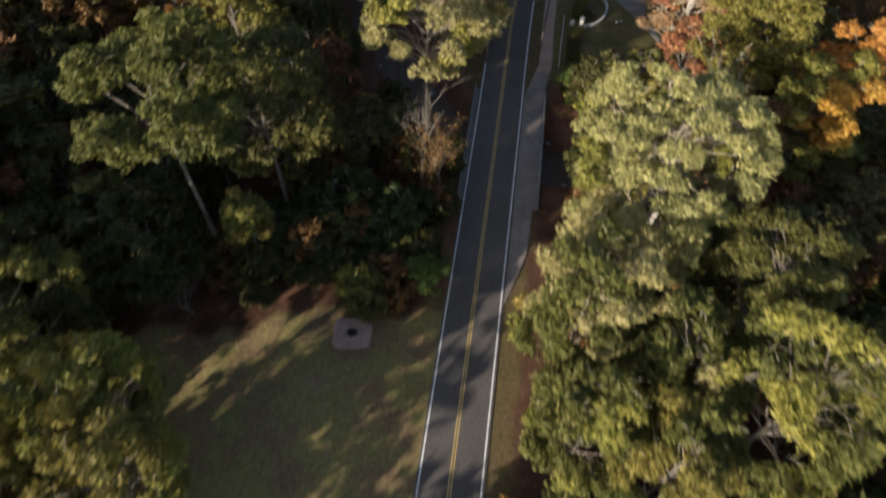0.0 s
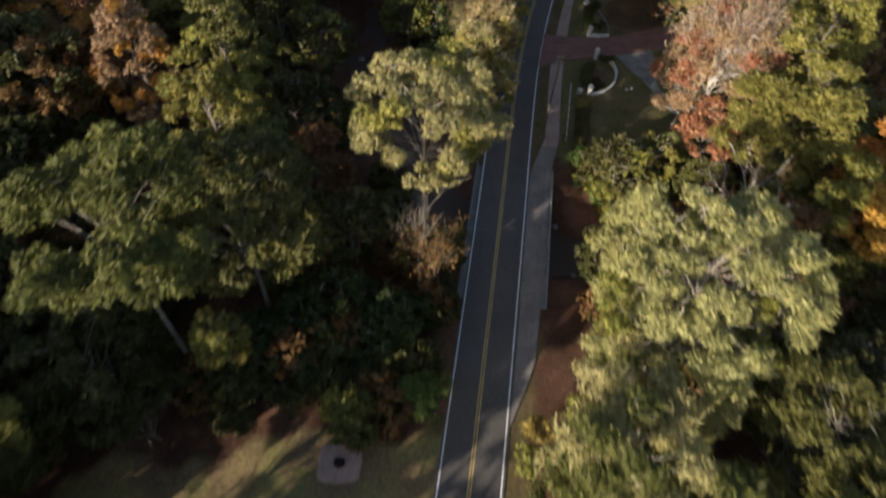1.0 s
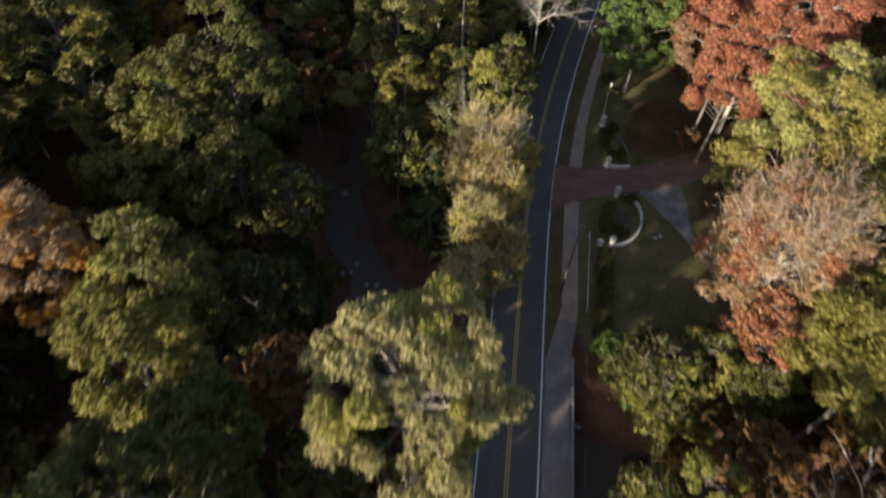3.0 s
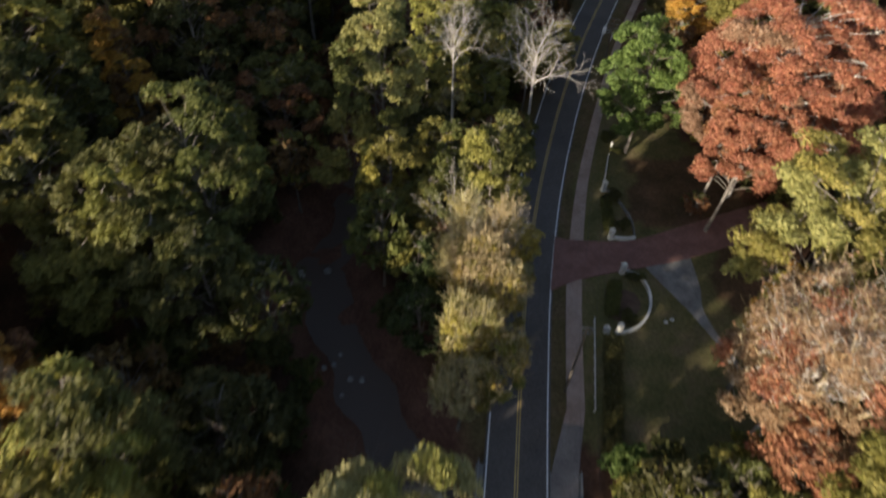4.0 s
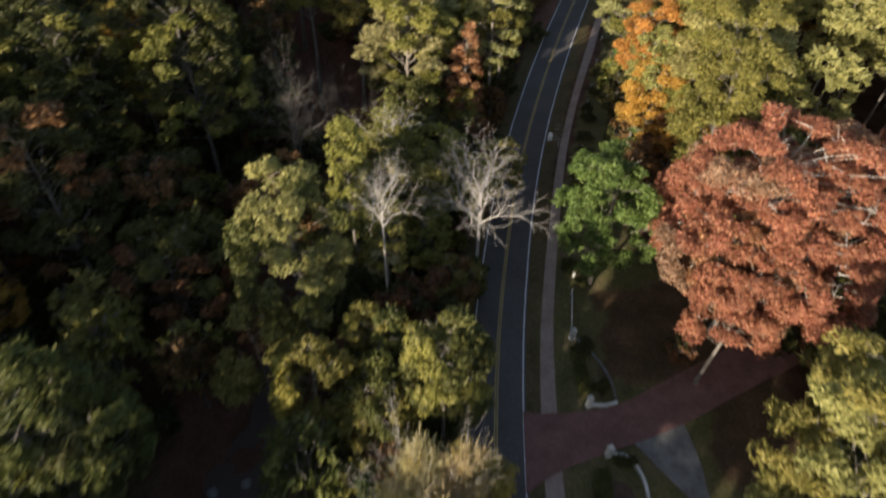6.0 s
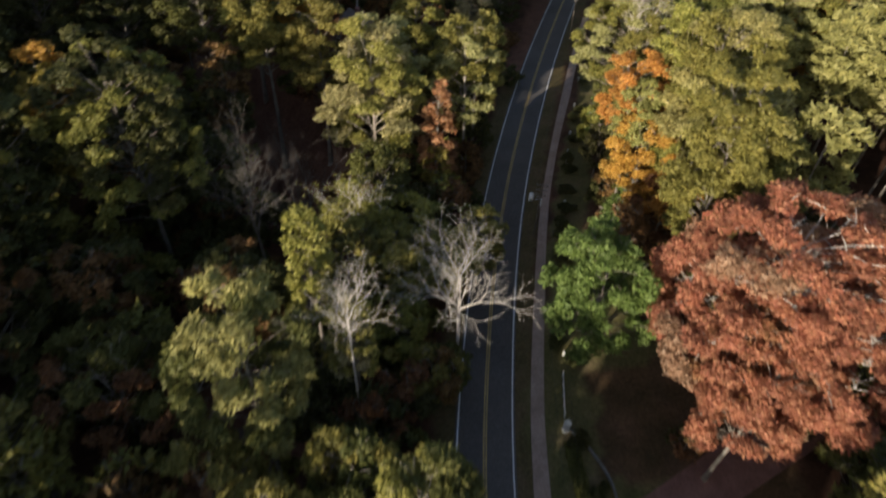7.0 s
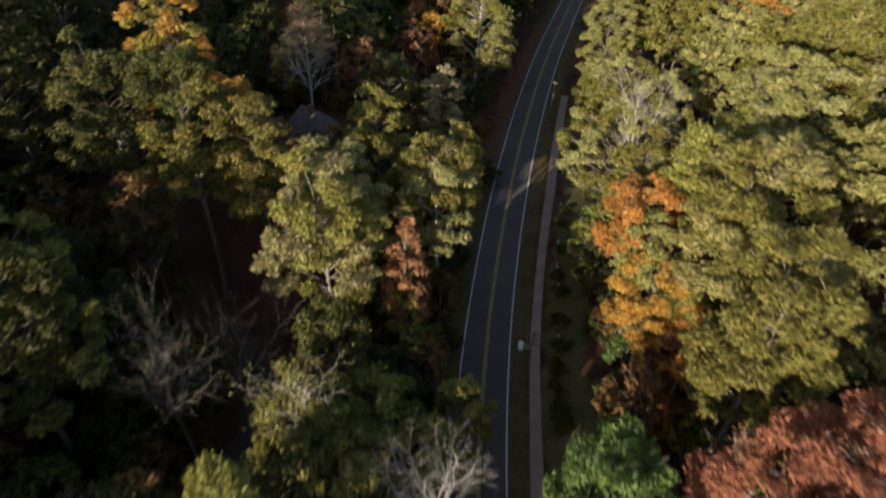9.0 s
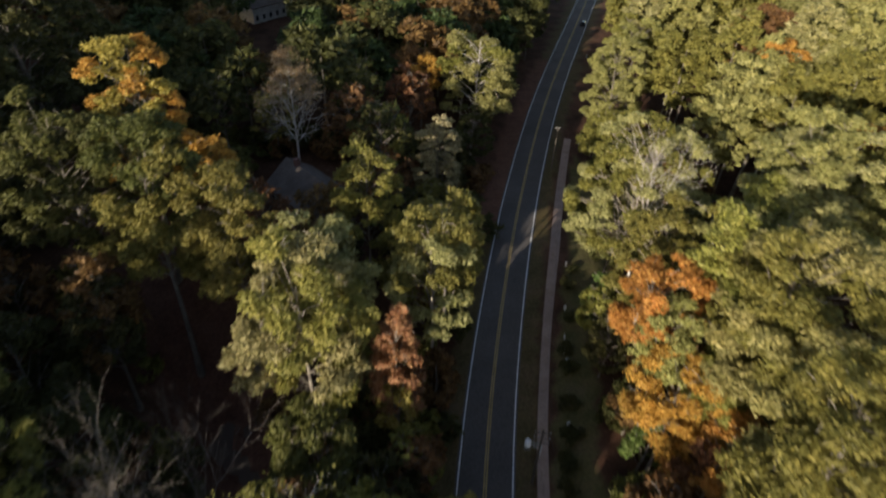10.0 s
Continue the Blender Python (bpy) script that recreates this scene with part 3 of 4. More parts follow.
tree("olive", 4.6, 89, 19.5, 3.0, 8, second=("yellow", 0.5), dens=0.5, size=0.24, broom=12)
tree("yellow", 8.0, 87, 15.5, 3.2, 5, second=("olive", 0.4), dens=0.6, size=0.24, broom=8)
tree("straw", 4.2, 84.8, 14.5, 3.2, 4, second=("olive", 0.5), dens=0.6, size=0.24, broom=8)
tree("yellow", 10.6, 100, 19.5, 2.5, 8, second=("straw", 0.3), dens=0.75, size=0.24)
tree("fir", -0.6, 95, 12, 3.4, 2, size=0.3)
tree("fir", -1.2, 103, 13, 3.6, 2, second=("olive", 0.3), size=0.3)
tree("straw", 4.4, 99.8, 22.5, 2.8, 9, "narrow", dens=0.16, size=0.22, second=("yellow", 0.4), broom=34)
tree("straw", 7.8, 100, 21.5, 2.8, 9, "narrow", dens=0.16, size=0.22, second=("yellow", 0.4), broom=34)
tree("green", 8.2, 111, 25.5, 4.5, 11, second=("lime", 0.4))
tree("olive", -10.5, 117, 20.5, 5.2, 7, second=("brown", 0.35))
tree("olive", -5.4, 113, 20, 4.2, 6, second=("yellow", 0.3))
tree("sage", -6.6, 125, 31.5, 6.2, 14, second=("green", 0.55))
tree("lime", -1.0, 139.5, 29.5, 3.0, 12, "narrow")
tree("lime", 3.2, 130, 24.5, 2.4, 12, dens=0.6, second=("straw", 0.3))
tree("green", -23, 132, 18, 8, 5, second=("brown", 0.3))
tree("olive", -36, 96, 22, 6, 8)
tree("lime", 8.5, 145, 19, 5.5, 6, second=("olive", 0.5))
tree("olive", 16.5, 147, 16.5, 4.5, 5, second=("lime", 0.4))
tree("olive", 22, 152.5, 14.5, 3.8, 3, second=("lime", 0.3))
tree("olive", 5.5, 152.5, 21, 5.4, 7, second=("brown", 0.3))
tree("olive", 9.8, 158.5, 16, 4.4, 4, second=("green", 0.4))
tree("green", 9, 164, 19.5, 4.6, 5)
tree("dark", 15, 160, 14, 4.5, 4)
tree("red", 18.6, 171, 25, 3.2, 9, "narrow")
tree("yellow", 18.2, 168.5, 15, 2.2, 7)
tree("lime", 8.8, 171.5, 33, 6.6, 15, "pine", pale=True, second=("pale", 0.5))
tree("pale", 11, 179, 32, 5, 17, "pine", pale=True)
tree("olive", 24.8, 180, 31.5, 5.2, 13, pale=True, second=("pale", 0.4))
tree("lime", 28.5, 188.5, 29.5, 4.8, 12)
tree("lime", 18.8, 199, 29.5, 4.8, 12, second=("olive", 0.4))
tree("olive", 1.2, 186, 35.5, 4.8, 16, "pine")
tree("olive", -7.5, 190, 39, 5.6, 18, "pine", second=("green", 0.5))
tree("orange", -11, 206, 42.5, 6.4, 22, second=("yellow", 0.55))
tree("orange", -3, 204, 31, 4.2, 20)
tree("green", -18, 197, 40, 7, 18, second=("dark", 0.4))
# olive crown, mostly given dark leaves to stand for its shade
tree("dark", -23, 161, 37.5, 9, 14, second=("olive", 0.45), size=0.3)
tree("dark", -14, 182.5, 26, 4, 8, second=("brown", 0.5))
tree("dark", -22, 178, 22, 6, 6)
# five tall trees added, mostly out of view, to shade woods behind the house
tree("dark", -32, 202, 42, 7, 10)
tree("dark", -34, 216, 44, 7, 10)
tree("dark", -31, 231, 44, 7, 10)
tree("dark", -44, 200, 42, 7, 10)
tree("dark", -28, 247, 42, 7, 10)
tree("sage", 76, 237, 28, 6, 6)
tree("sage", 84.5, 247, 30, 7, 6, second=("olive", 0.4))
tree("olive", 70, 226.5, 20, 4.5, 3)
tree("orange", 36.5, 248, 25, 4.4, 10, second=("brown", 0.3))
tree("sage", 47, 243, 31, 7, 7, "pine", dens=0.6, bark=BARK_PALE, second=("olive", 0.3))
tree("straw", 33, 216, 24, 4, 9, dens=0.7)
tree("orange", -43, 128, 28, 3.6, 6, "narrow", second=("brown", 0.3))
tree("dark", -36, 138, 33, 7, 6, second=("brown", 0.3))
tree("yellow", -33, 168, 34, 5, 14, second=("orange", 0.4))
tree("olive", -30, 19.5, 21.5, 6, 4, second=("yellow", 0.25))
tree("olive", -26, 13, 21, 5.5, 4, second=("lime", 0.35))
tree("olive", -38, 12, 25, 6, 6, second=("brown", 0.4))
tree("green", 27.5, 203, 17, 4, 3, second=("dark", 0.5))
tree("dark", 36, 224, 17, 4.4, 3)
tree("olive", 31, 211, 15, 4, 3)
tree("dark", 45, 236, 16, 4, 3)
# six tall trees added or raised, mostly out of view, for their shade
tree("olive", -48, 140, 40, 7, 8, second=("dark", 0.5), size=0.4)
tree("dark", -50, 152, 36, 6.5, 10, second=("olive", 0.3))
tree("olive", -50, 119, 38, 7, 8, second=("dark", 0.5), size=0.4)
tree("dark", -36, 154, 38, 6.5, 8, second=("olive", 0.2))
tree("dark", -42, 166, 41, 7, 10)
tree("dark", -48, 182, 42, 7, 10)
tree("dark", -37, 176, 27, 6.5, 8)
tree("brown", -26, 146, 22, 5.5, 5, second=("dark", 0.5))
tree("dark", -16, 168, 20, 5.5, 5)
# added to keep a patch of sun off the road
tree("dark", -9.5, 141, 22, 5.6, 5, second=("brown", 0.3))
# two tall trees added left of view to shade crowns north-east of them
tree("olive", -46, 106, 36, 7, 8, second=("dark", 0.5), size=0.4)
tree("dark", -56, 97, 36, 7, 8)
bare_tree(16.0, 137, 22.5, 7, 6.2, 0.62, 5, (22, 42), 0.02, girth=0.27, start=0.1)
bare_tree(3.0, 127.8, 30.5, 6, 3.8, 0.78, 5, (20, 40), 0.04, girth=0.16)
tree("dark", 3.4, 125.5, 13, 4.4, 3, second=("brown", 0.3))
tree("brown", 9, 131, 11, 4.2, 2, second=("dark", 0.5))
tree("olive", 12, 132, 11, 3.6, 2, second=("brown", 0.4))
tree("olive", 9, 138.5, 14, 4, 3, second=("yellow", 0.2))
tree("dark", -1, 133.5, 12, 4.2, 3, second=("olive", 0.3))
tree("olive", 2, 117.5, 19, 4.4, 4, second=("green", 0.5))
tree("green", 1, 110.5, 17, 4.2, 4, second=("olive", 0.5))
tree("lime", 13, 153.5, 17, 4.4, 4, second=("olive", 0.5))
tree("olive", 3, 146, 20, 4.4, 5, second=("green", 0.4))
bare_tree(-9.4, 159, 24.5, 6, 4.2, 0.42, 5, (14, 30), 0.05, girth=0.22, pale=False, label="leafless grey tree in the shade")
bare_tree(-3, 163, 18.5, 5, 3.6, 0.45, 5, (12, 28), 0.06, girth=0.18, pale=False, label="leafless grey tree in the shade")
bare_tree(5.6, 151.6, 23.5, 6, 4.0, 0.6, 4, (24, 50), 0.02, girth=0.24, tips=("lime", 0.5, 2), label="half-dead tree with twisted pale limbs")
bare_tree(9.4, 226, 33, 26, 7.4, 0.28, 5, (14, 30), 0.03, girth=0.26, tips=("blush", 0.62, 3), leader=True, label="slender thinning tree with white limbs and rusty leaves on top")
bare_tree(4.5, 99.6, 24, 6, 1.8, 0.4, 4, (7, 15), 0.07, girth=0.12, label="upright half-bare tree with pale twigs")
bare_tree(8.0, 99.8, 23, 6, 1.8, 0.4, 4, (7, 15), 0.07, girth=0.12, label="upright half-bare tree with pale twigs")
bare_tree(-29, 36.2, 8, 6, 4.0, 0.2, 5, (16, 36), 0.04, girth=0.14, pale=False, label="low leafless grey tree at the field's edge")
bare_tree(-6.3, 78, 5.5, 7, 3.0, 0.15, 5, (16, 36), 0.04, girth=0.1, pale=False, label="low leafless grey bush on the creek bank")
bare_tree(-1.5, 58, 20, 4, 2.2, 0.45, 4, (10, 24), 0.06, girth=0.22, pale=False, label="leafless grey trunk at the roadside")
bare_tree(1, 56.5, 14, 5, 2.4, 0.35, 4, (12, 26), 0.06, girth=0.15, pale=False, tips=("brown", 0.3, 4), label="thin half-bare tree with brown leaves")
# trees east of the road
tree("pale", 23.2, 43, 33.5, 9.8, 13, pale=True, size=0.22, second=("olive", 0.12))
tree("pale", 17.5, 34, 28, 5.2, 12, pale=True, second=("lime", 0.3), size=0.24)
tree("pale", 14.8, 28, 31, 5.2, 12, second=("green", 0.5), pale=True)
tree("green", 33.5, 32, 27, 7, 10)
tree("green", 31, 19, 31, 7, 14, second=("lime", 0.4))
tree("green", 15, 18.5, 26, 5, 9, second=("lime", 0.4))
tree("olive", 22, 15, 24, 5.5, 8, second=("green", 0.4))
tree("brown", 38.5, 55, 21, 4.5, 8)
tree("green", 22.5, 24.5, 26, 4.6, 7, second=("pale", 0.4))
tree("olive", 29, 27, 20, 4.5, 5)
tree("olive", 40.5, 68.5, 32, 6, 15, "pine")
tree("olive", 46.5, 58, 27, 5, 12, "pine", second=("orange", 0.3))
tree("orange", 50, 62, 28, 4.6, 12)
tree("lime", 30.5, 75, 13, 3.4, 2, second=("green", 0.5))
tree("blush", 37, 83, 29, 7.2, 10, dens=0.6, size=0.22, second=("red", 0.25), bark=BARK_PALE, broom=3)
bare_tree(36.4, 81.6, 30.5, 6, 4.8, 0.5, 5, (12, 30), 0.05, girth=0.26, tips=("blush", 0.5, 2), label="half-bare autumn tree with white twigs")
tree("red", 36.5, 77, 17, 4, 7, dens=0.7)
tree("lime", 42.2, 96.5, 33.5, 7, 14, "pine", pale=True, second=("sage", 0.5))
tree("yellow", 38, 90.5, 22, 3.2, 12, second=("orange", 0.4))
tree("sage", 51, 99, 31, 6, 14, "pine")
tree("olive", 48, 84, 31, 6, 14, "pine")
tree("red", 48.2, 125.5, 36, 13.0, 9, "spread", size=0.24, second=("blush", 0.12), bark=BARK_PALE, lean=(-2.2, 0.5), label="large spreading russet-red autumn tree with pale limbs")
tree("red", 42.5, 117.5, 25, 5.4, 10, size=0.24)
tree("red", 42.6, 122.8, 25.5, 4.4, 10, size=0.24)
tree("bright", 33.6, 136, 25, 7, 2.5)
tree("orange", 48.2, 168, 30, 5.0, 18, size=0.24)
tree("orange", 47.8, 160, 23, 5.2, 11, size=0.24)
tree("orange", 50, 153.5, 20.5, 5, 8, second=("brown", 0.25), size=0.24)
tree("sage", 47.6, 163.8, 27, 3.0, 19, "pine")
tree("olive", 52, 158, 26, 3.4, 17, "pine")
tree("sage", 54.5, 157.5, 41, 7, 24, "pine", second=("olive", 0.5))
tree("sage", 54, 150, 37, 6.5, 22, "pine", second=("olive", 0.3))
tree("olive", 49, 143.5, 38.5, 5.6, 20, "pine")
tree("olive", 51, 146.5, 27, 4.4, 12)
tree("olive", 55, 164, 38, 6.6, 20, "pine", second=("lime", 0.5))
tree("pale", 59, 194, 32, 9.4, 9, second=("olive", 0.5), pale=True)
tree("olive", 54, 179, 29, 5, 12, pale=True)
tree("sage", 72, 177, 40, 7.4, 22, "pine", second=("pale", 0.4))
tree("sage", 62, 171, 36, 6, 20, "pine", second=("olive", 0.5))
tree("brown", 51, 156.5, 9, 2.6, 1.5)
tree("green", 50.5, 144.5, 10, 3, 2)
tree("olive", 50.5, 183, 12, 3, 2)
tree("green", 60, 199, 12, 3.4, 2)
tree("olive", 66, 205, 16, 4, 3)
tree("bright", 52, 185.5, 13, 2.8, 1.5, "narrow")
tree("dark", 48.5, 167, 12, 3, 1.5, second=("brown", 0.4))
tree("bright", 47.8, 161.5, 11, 2.5, 1.5, "narrow")
tree("orange", 92, 190, 31, 5.4, 14)
tree("orange", 98, 218, 35, 6, 16, second=("sage", 0.4))
tree("brown", 53, 149.5, 9, 2.8, 1.5, second=("dark", 0.5))
tree("dark", 49.5, 177, 11, 3, 1.5)
tree("brown", 41, 121, 5, 1.8, 0.8, second=("dark", 0.5))
bare_tree(30.2, 52, 28.5, 4, 3.6, 0.6, 4, (18, 40), 0.04, girth=0.38, tips=("brown", 0.4, 4), label="dead pale tree with broken limbs")
bare_tree(57, 187.5, 34.5, 5, 3.0, 0.62, 4, (14, 34), 0.05, girth=0.22, label="pale leafless limbs of a dead tree")
tree("olive", 27.5, 61, 13, 3.6, 3, second=("brown", 0.4))
tree("brown", 34, 64, 12, 3.8, 3)
tree("olive", 38.5, 74.5, 9, 3.2, 2, second=("brown", 0.5))
tree("green", 36.5, 72.5, 11, 3.2, 2)
tree("brown", 46, 48, 15, 4.4, 3, second=("olive", 0.4))
tree("olive", 26, 55, 12, 3.4, 2, second=("brown", 0.3))
tree("dark", 42, 40, 19, 5.5, 5)
tree("dark", 50, 47, 18, 5, 4)
# roadside shrubs
shrub("bright", 0.4, 41.4, 5.8, 3.2, "bright green leafy shrub at the roadside")
shrub("yellow", 12.6, 38.2, 4.2, 1.9, "yellow autumn shrub at the roadside")
shrub("lime", 11.8, 35.2, 3.6, 1.9, "yellow-green shrub at the roadside")
shrub("orange", 9.8, 13.5, 4, 1.8, "orange-brown shrub at the roadside")
shrub("bright", 23.5, 74.5, 5.5, 2.6, "bright green shrub on the creek bank")
shrub("yellow", 24.8, 72, 5, 1.8, "yellow-green shrub on the creek bank")
shrub("green", 26, 70.5, 5, 2.6, "green shrub on the creek bank")
shrub("brown", 28.5, 68, 4.5, 2.4, "brown autumn shrub on the creek bank")
shrub("olive", 30.5, 71, 5, 2.6, "olive shrub on the creek bank")
shrub("brown", 24.5, 66.5, 3.6, 2.0, "brown autumn shrub on the creek bank")
shrub("bright", 22.4, 79, 5.2, 2.8, "bright green shrub beside the fence")
shrub("bright", 31.5, 77.5, 6, 2.6, "bright green shrub at the lawn's edge")
shrub("yellow", 27.5, 73.5, 4.5, 1.8, "yellow autumn shrub on the creek bank")
for hx, hy in ((41.0, 167.7), (39.3, 164.1), (38.2, 160.6), (37.3, 157.2), (36.6, 155.0), (45.5, 178.9), (46.6, 183.1), (49.5, 189.5), (52.6, 197.2), (43.1, 172.9)):
    shrub("dark", hx, hy, 1.5, 1.5, "low clipped dark evergreen shrub beside the sidewalk", 0.16)
shrub("dark", -6.5, 44.5, 5, 3.2, "dark green evergreen shrub at the wood's edge")
shrub("dark", -11, 43.5, 5, 3.4, "dark green evergreen shrub at the wood's edge")
shrub("green", -3, 46, 5, 3, "green shrub at the wood's edge")
shrub("dark", -15.5, 41, 4.5, 3, "dark green evergreen shrub at the wood's edge")
shrub("dark", -20.5, 37.8, 4, 2.4, "dark green evergreen shrub at the wood's edge")



def clear_of(x, y, R, near):
    return not any((x - a) ** 2 + (y - b) ** 2 < (near * (R + c)) ** 2 for a, b, c in TAKEN)


def wooded(x, y, left=8.0, right=12.0):
    px, py = np.array(x), np.array(y)
    if -left < float(road_off(x, y)) < right or creek_off(px, py) < 5.5 or inside(px, py, LAWN) or inside(px, py, FIELD):
        return False
    return not (abs(x - 9.5) < 10 and abs(y - 217) < 11) and not (abs(x - 3.5) < 9 and 252 < y < 338)


def middle_trees():
    """Lower trees that fill the woods between the tall ones: a few kinds, repeated."""
    rng = np.random.default_rng(7)
    kinds = []
    # the dark kinds carry the wood's shade in their leaf colour
    for i, (colour, h, R) in enumerate((("dark", 16, 4.8), ("olive", 17, 4.4), ("brown", 14, 4.0), ("brown", 15, 4.6), ("dark", 13, 4.4), ("green", 15, 4.6))):
        t = tree(colour, -300 - 20 * i, -200, h, R, h * 0.25, dens=0.42, size=0.54, second=("olive", 0.2) if i in (0, 2) else None)
        kinds.append((t, R))
    del TAKEN[-len(kinds):]
    made = 0
    for _ in range(9000):
        x, y = rng.uniform(-72, 82), rng.uniform(-5, 240)
        if not wooded(x, y) or made > 200 or (-17 < x < 4 and 70 < y < 98) or (33 < x < 54 and 64 < y < 84) or (-21 < x < 5 and 37 < y < 57) or (-17 < x < 4 and 148 < y < 181):
            continue
        t, R = kinds[int(rng.integers(0, len(kinds)))]
        s = rng.uniform(0.8, 1.15)
        if not clear_of(x, y, R * s, 0.56):
            continue
        TAKEN.append((x, y, R * s))
        made += 1
        copy_thing(t, Matrix.LocRotScale((x, y, float(ground_z(x, y))), Euler((0, 0, rng.uniform(0, 6.28))), (s, s, s * rng.uniform(0.85, 1.15))))
    for t, R in kinds:
        for o in (*t.children_recursive, t):
            bpy.data.objects.remove(o)


middle_trees()


def mass(name, label, spots, palette, size, seed, mats, dens=0.9):
    """Many crowns of one wood in one mesh."""
    rng = np.random.default_rng(seed)
    sets = [[] for _ in palette]
    wood = []
    for x, y, top, R, base in spots:
        at = np.array([x, y, float(ground_z(x, y))])
        k = int(rng.choice(len(palette), p=mats))
        style = "pine" if R > 4 and rng.random() < 0.4 else "broad"
        clumps = bough_clumps(rng, make_boughs(rng, R, base, top, style), style)
        sets[k].append(clump_leaves(rng, clumps, size, dens, 0.75) + at)
        if top > 9:
            wood.append(halves(tube_verts(at + np.array([[0, 0, -0.5], [0.2, 0, top * 0.5], [0, 0.2, top * 0.85]]), [0.28, 0.2, 0.05], 5)))
    groups = [(np.concatenate(s), LEAF[c]) for s, c in zip(sets, palette) if s]
    if wood:
        groups.append((np.concatenate(wood), BARK))
    ob = quads(name, np.concatenate([g for g, _ in groups]), groups[0][1], None, True)
    for _, m in groups[1:]:
        ob.data.materials.append(m)
    ob.data.polygons.foreach_set("material_index", np.concatenate([np.full(len(g) // 3, i, np.int32) for i, (g, _) in enumerate(groups)]))
    return tagged(ob, label, name.replace("_", " "), kind="stuff")


def woods():
    rng = np.random.default_rng(11)
    far = []
    for _ in range(7000):
        x, y = rng.uniform(-135, 235), rng.uniform(-70, 400)
        if (-50 < x < 82 and -5 < y < 240 and not (road_off(x, y) > 36 and y > 140)) or not wooded(x, y, 9, 12):
            continue
        if y > 355 or (x > 88 and y < 110) or (x < -105 and y > 200):
            continue
        if y > 240 and abs(x - 70) > 0.8 * (y - 60) + 40:
            continue
        R = rng.uniform(4.8, 7.4)
        if y > 200 and -R - 5 < float(road_off(x, y)) < R + 9:
            continue
        open_side = x < 0 and y < 12
        if not clear_of(x, y, R, 0.72 if open_side else 0.55 if x > 0 else 0.46):
            continue
        TAKEN.append((x, y, R))
        east = road_off(x, y) > 0
        # unseen western and south-western woods get heights chosen for the shade they cast
        top = rng.uniform(30, 40) if east and y > 120 else (rng.uniform(11, 14.5) if open_side and y < 4 and x > -48 else rng.uniform(14, 18) if open_side and y < 4 else rng.uniform(22, 28) if open_side else rng.uniform(27, 34) if x < -50 and y < 130 else rng.uniform(34, 43) if x < -50 and y < 290 else rng.uniform(15, 22))
        far.append((x, y, top, R, top * (0.4 if east else 0.25)))
    east = [s for s in far if road_off(s[0], s[1]) > 0]
    west = [s for s in far if road_off(s[0], s[1]) <= 0 and s[1] < 175]
    deep = [s for s in far if road_off(s[0], s[1]) <= 0 and s[1] >= 175]
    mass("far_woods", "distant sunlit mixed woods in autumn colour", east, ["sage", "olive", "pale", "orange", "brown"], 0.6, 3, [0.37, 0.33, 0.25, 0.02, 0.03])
    # western palettes lean on dark leaves: shade put into the colour
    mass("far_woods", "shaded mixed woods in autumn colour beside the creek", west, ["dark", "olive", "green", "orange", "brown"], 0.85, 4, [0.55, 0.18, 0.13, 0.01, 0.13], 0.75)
    mass("far_woods", "distant woods behind the house with shade put into the leaf colours", deep, ["dark", "fir", "brown"], 0.85, 6, [0.55, 0.25, 0.2], 0.75)
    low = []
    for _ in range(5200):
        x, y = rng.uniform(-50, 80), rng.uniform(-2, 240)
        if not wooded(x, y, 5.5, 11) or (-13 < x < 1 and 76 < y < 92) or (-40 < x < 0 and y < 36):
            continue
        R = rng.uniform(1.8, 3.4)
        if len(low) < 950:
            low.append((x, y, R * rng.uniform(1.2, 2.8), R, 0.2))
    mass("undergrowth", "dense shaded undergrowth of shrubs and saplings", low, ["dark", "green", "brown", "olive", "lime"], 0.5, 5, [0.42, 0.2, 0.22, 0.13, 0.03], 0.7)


woods()

# ---------------------------------------------------------------- bridge, garden and other built things
def swept(name, pts, half, z0, z1, mat, parent=None, closed=True):
    """A wall of even thickness along a line on the plan."""
    p = np.asarray(pts, float)
    d = np.gradient(p, axis=0)
    d /= np.linalg.norm(d, axis=1)[:, None]
    s = np.stack([-d[:, 1], d[:, 0]], -1) * half
    def lift(q, z):
        return np.hstack([q, np.full((len(q), 1), z)])
    a0, a1, b0, b1 = lift(p - s, z0), lift(p - s, z1), lift(p + s, z0), lift(p + s, z1)
    v = [np.stack([m[:-1], q[:-1], q[1:], m[1:]], 1).reshape(-1, 3) for m, q in ((a1, b1), (a0, a1), (b1, b0))]
    v += [np.array([a0[0], b0[0], b1[0], a1[0]]), np.array([b0[-1], a0[-1], a1[-1], b1[-1]])]
    return quads(name, np.concatenate(v), mat, parent)


def through_points(pts, n):
    p = np.asarray(pts, float)
    k = np.arange(len(p), dtype=float)
    t = np.linspace(0, len(p) - 1, n)
    return np.stack([spline(k, p[:, 0], t), spline(k, p[:, 1], t)], -1)


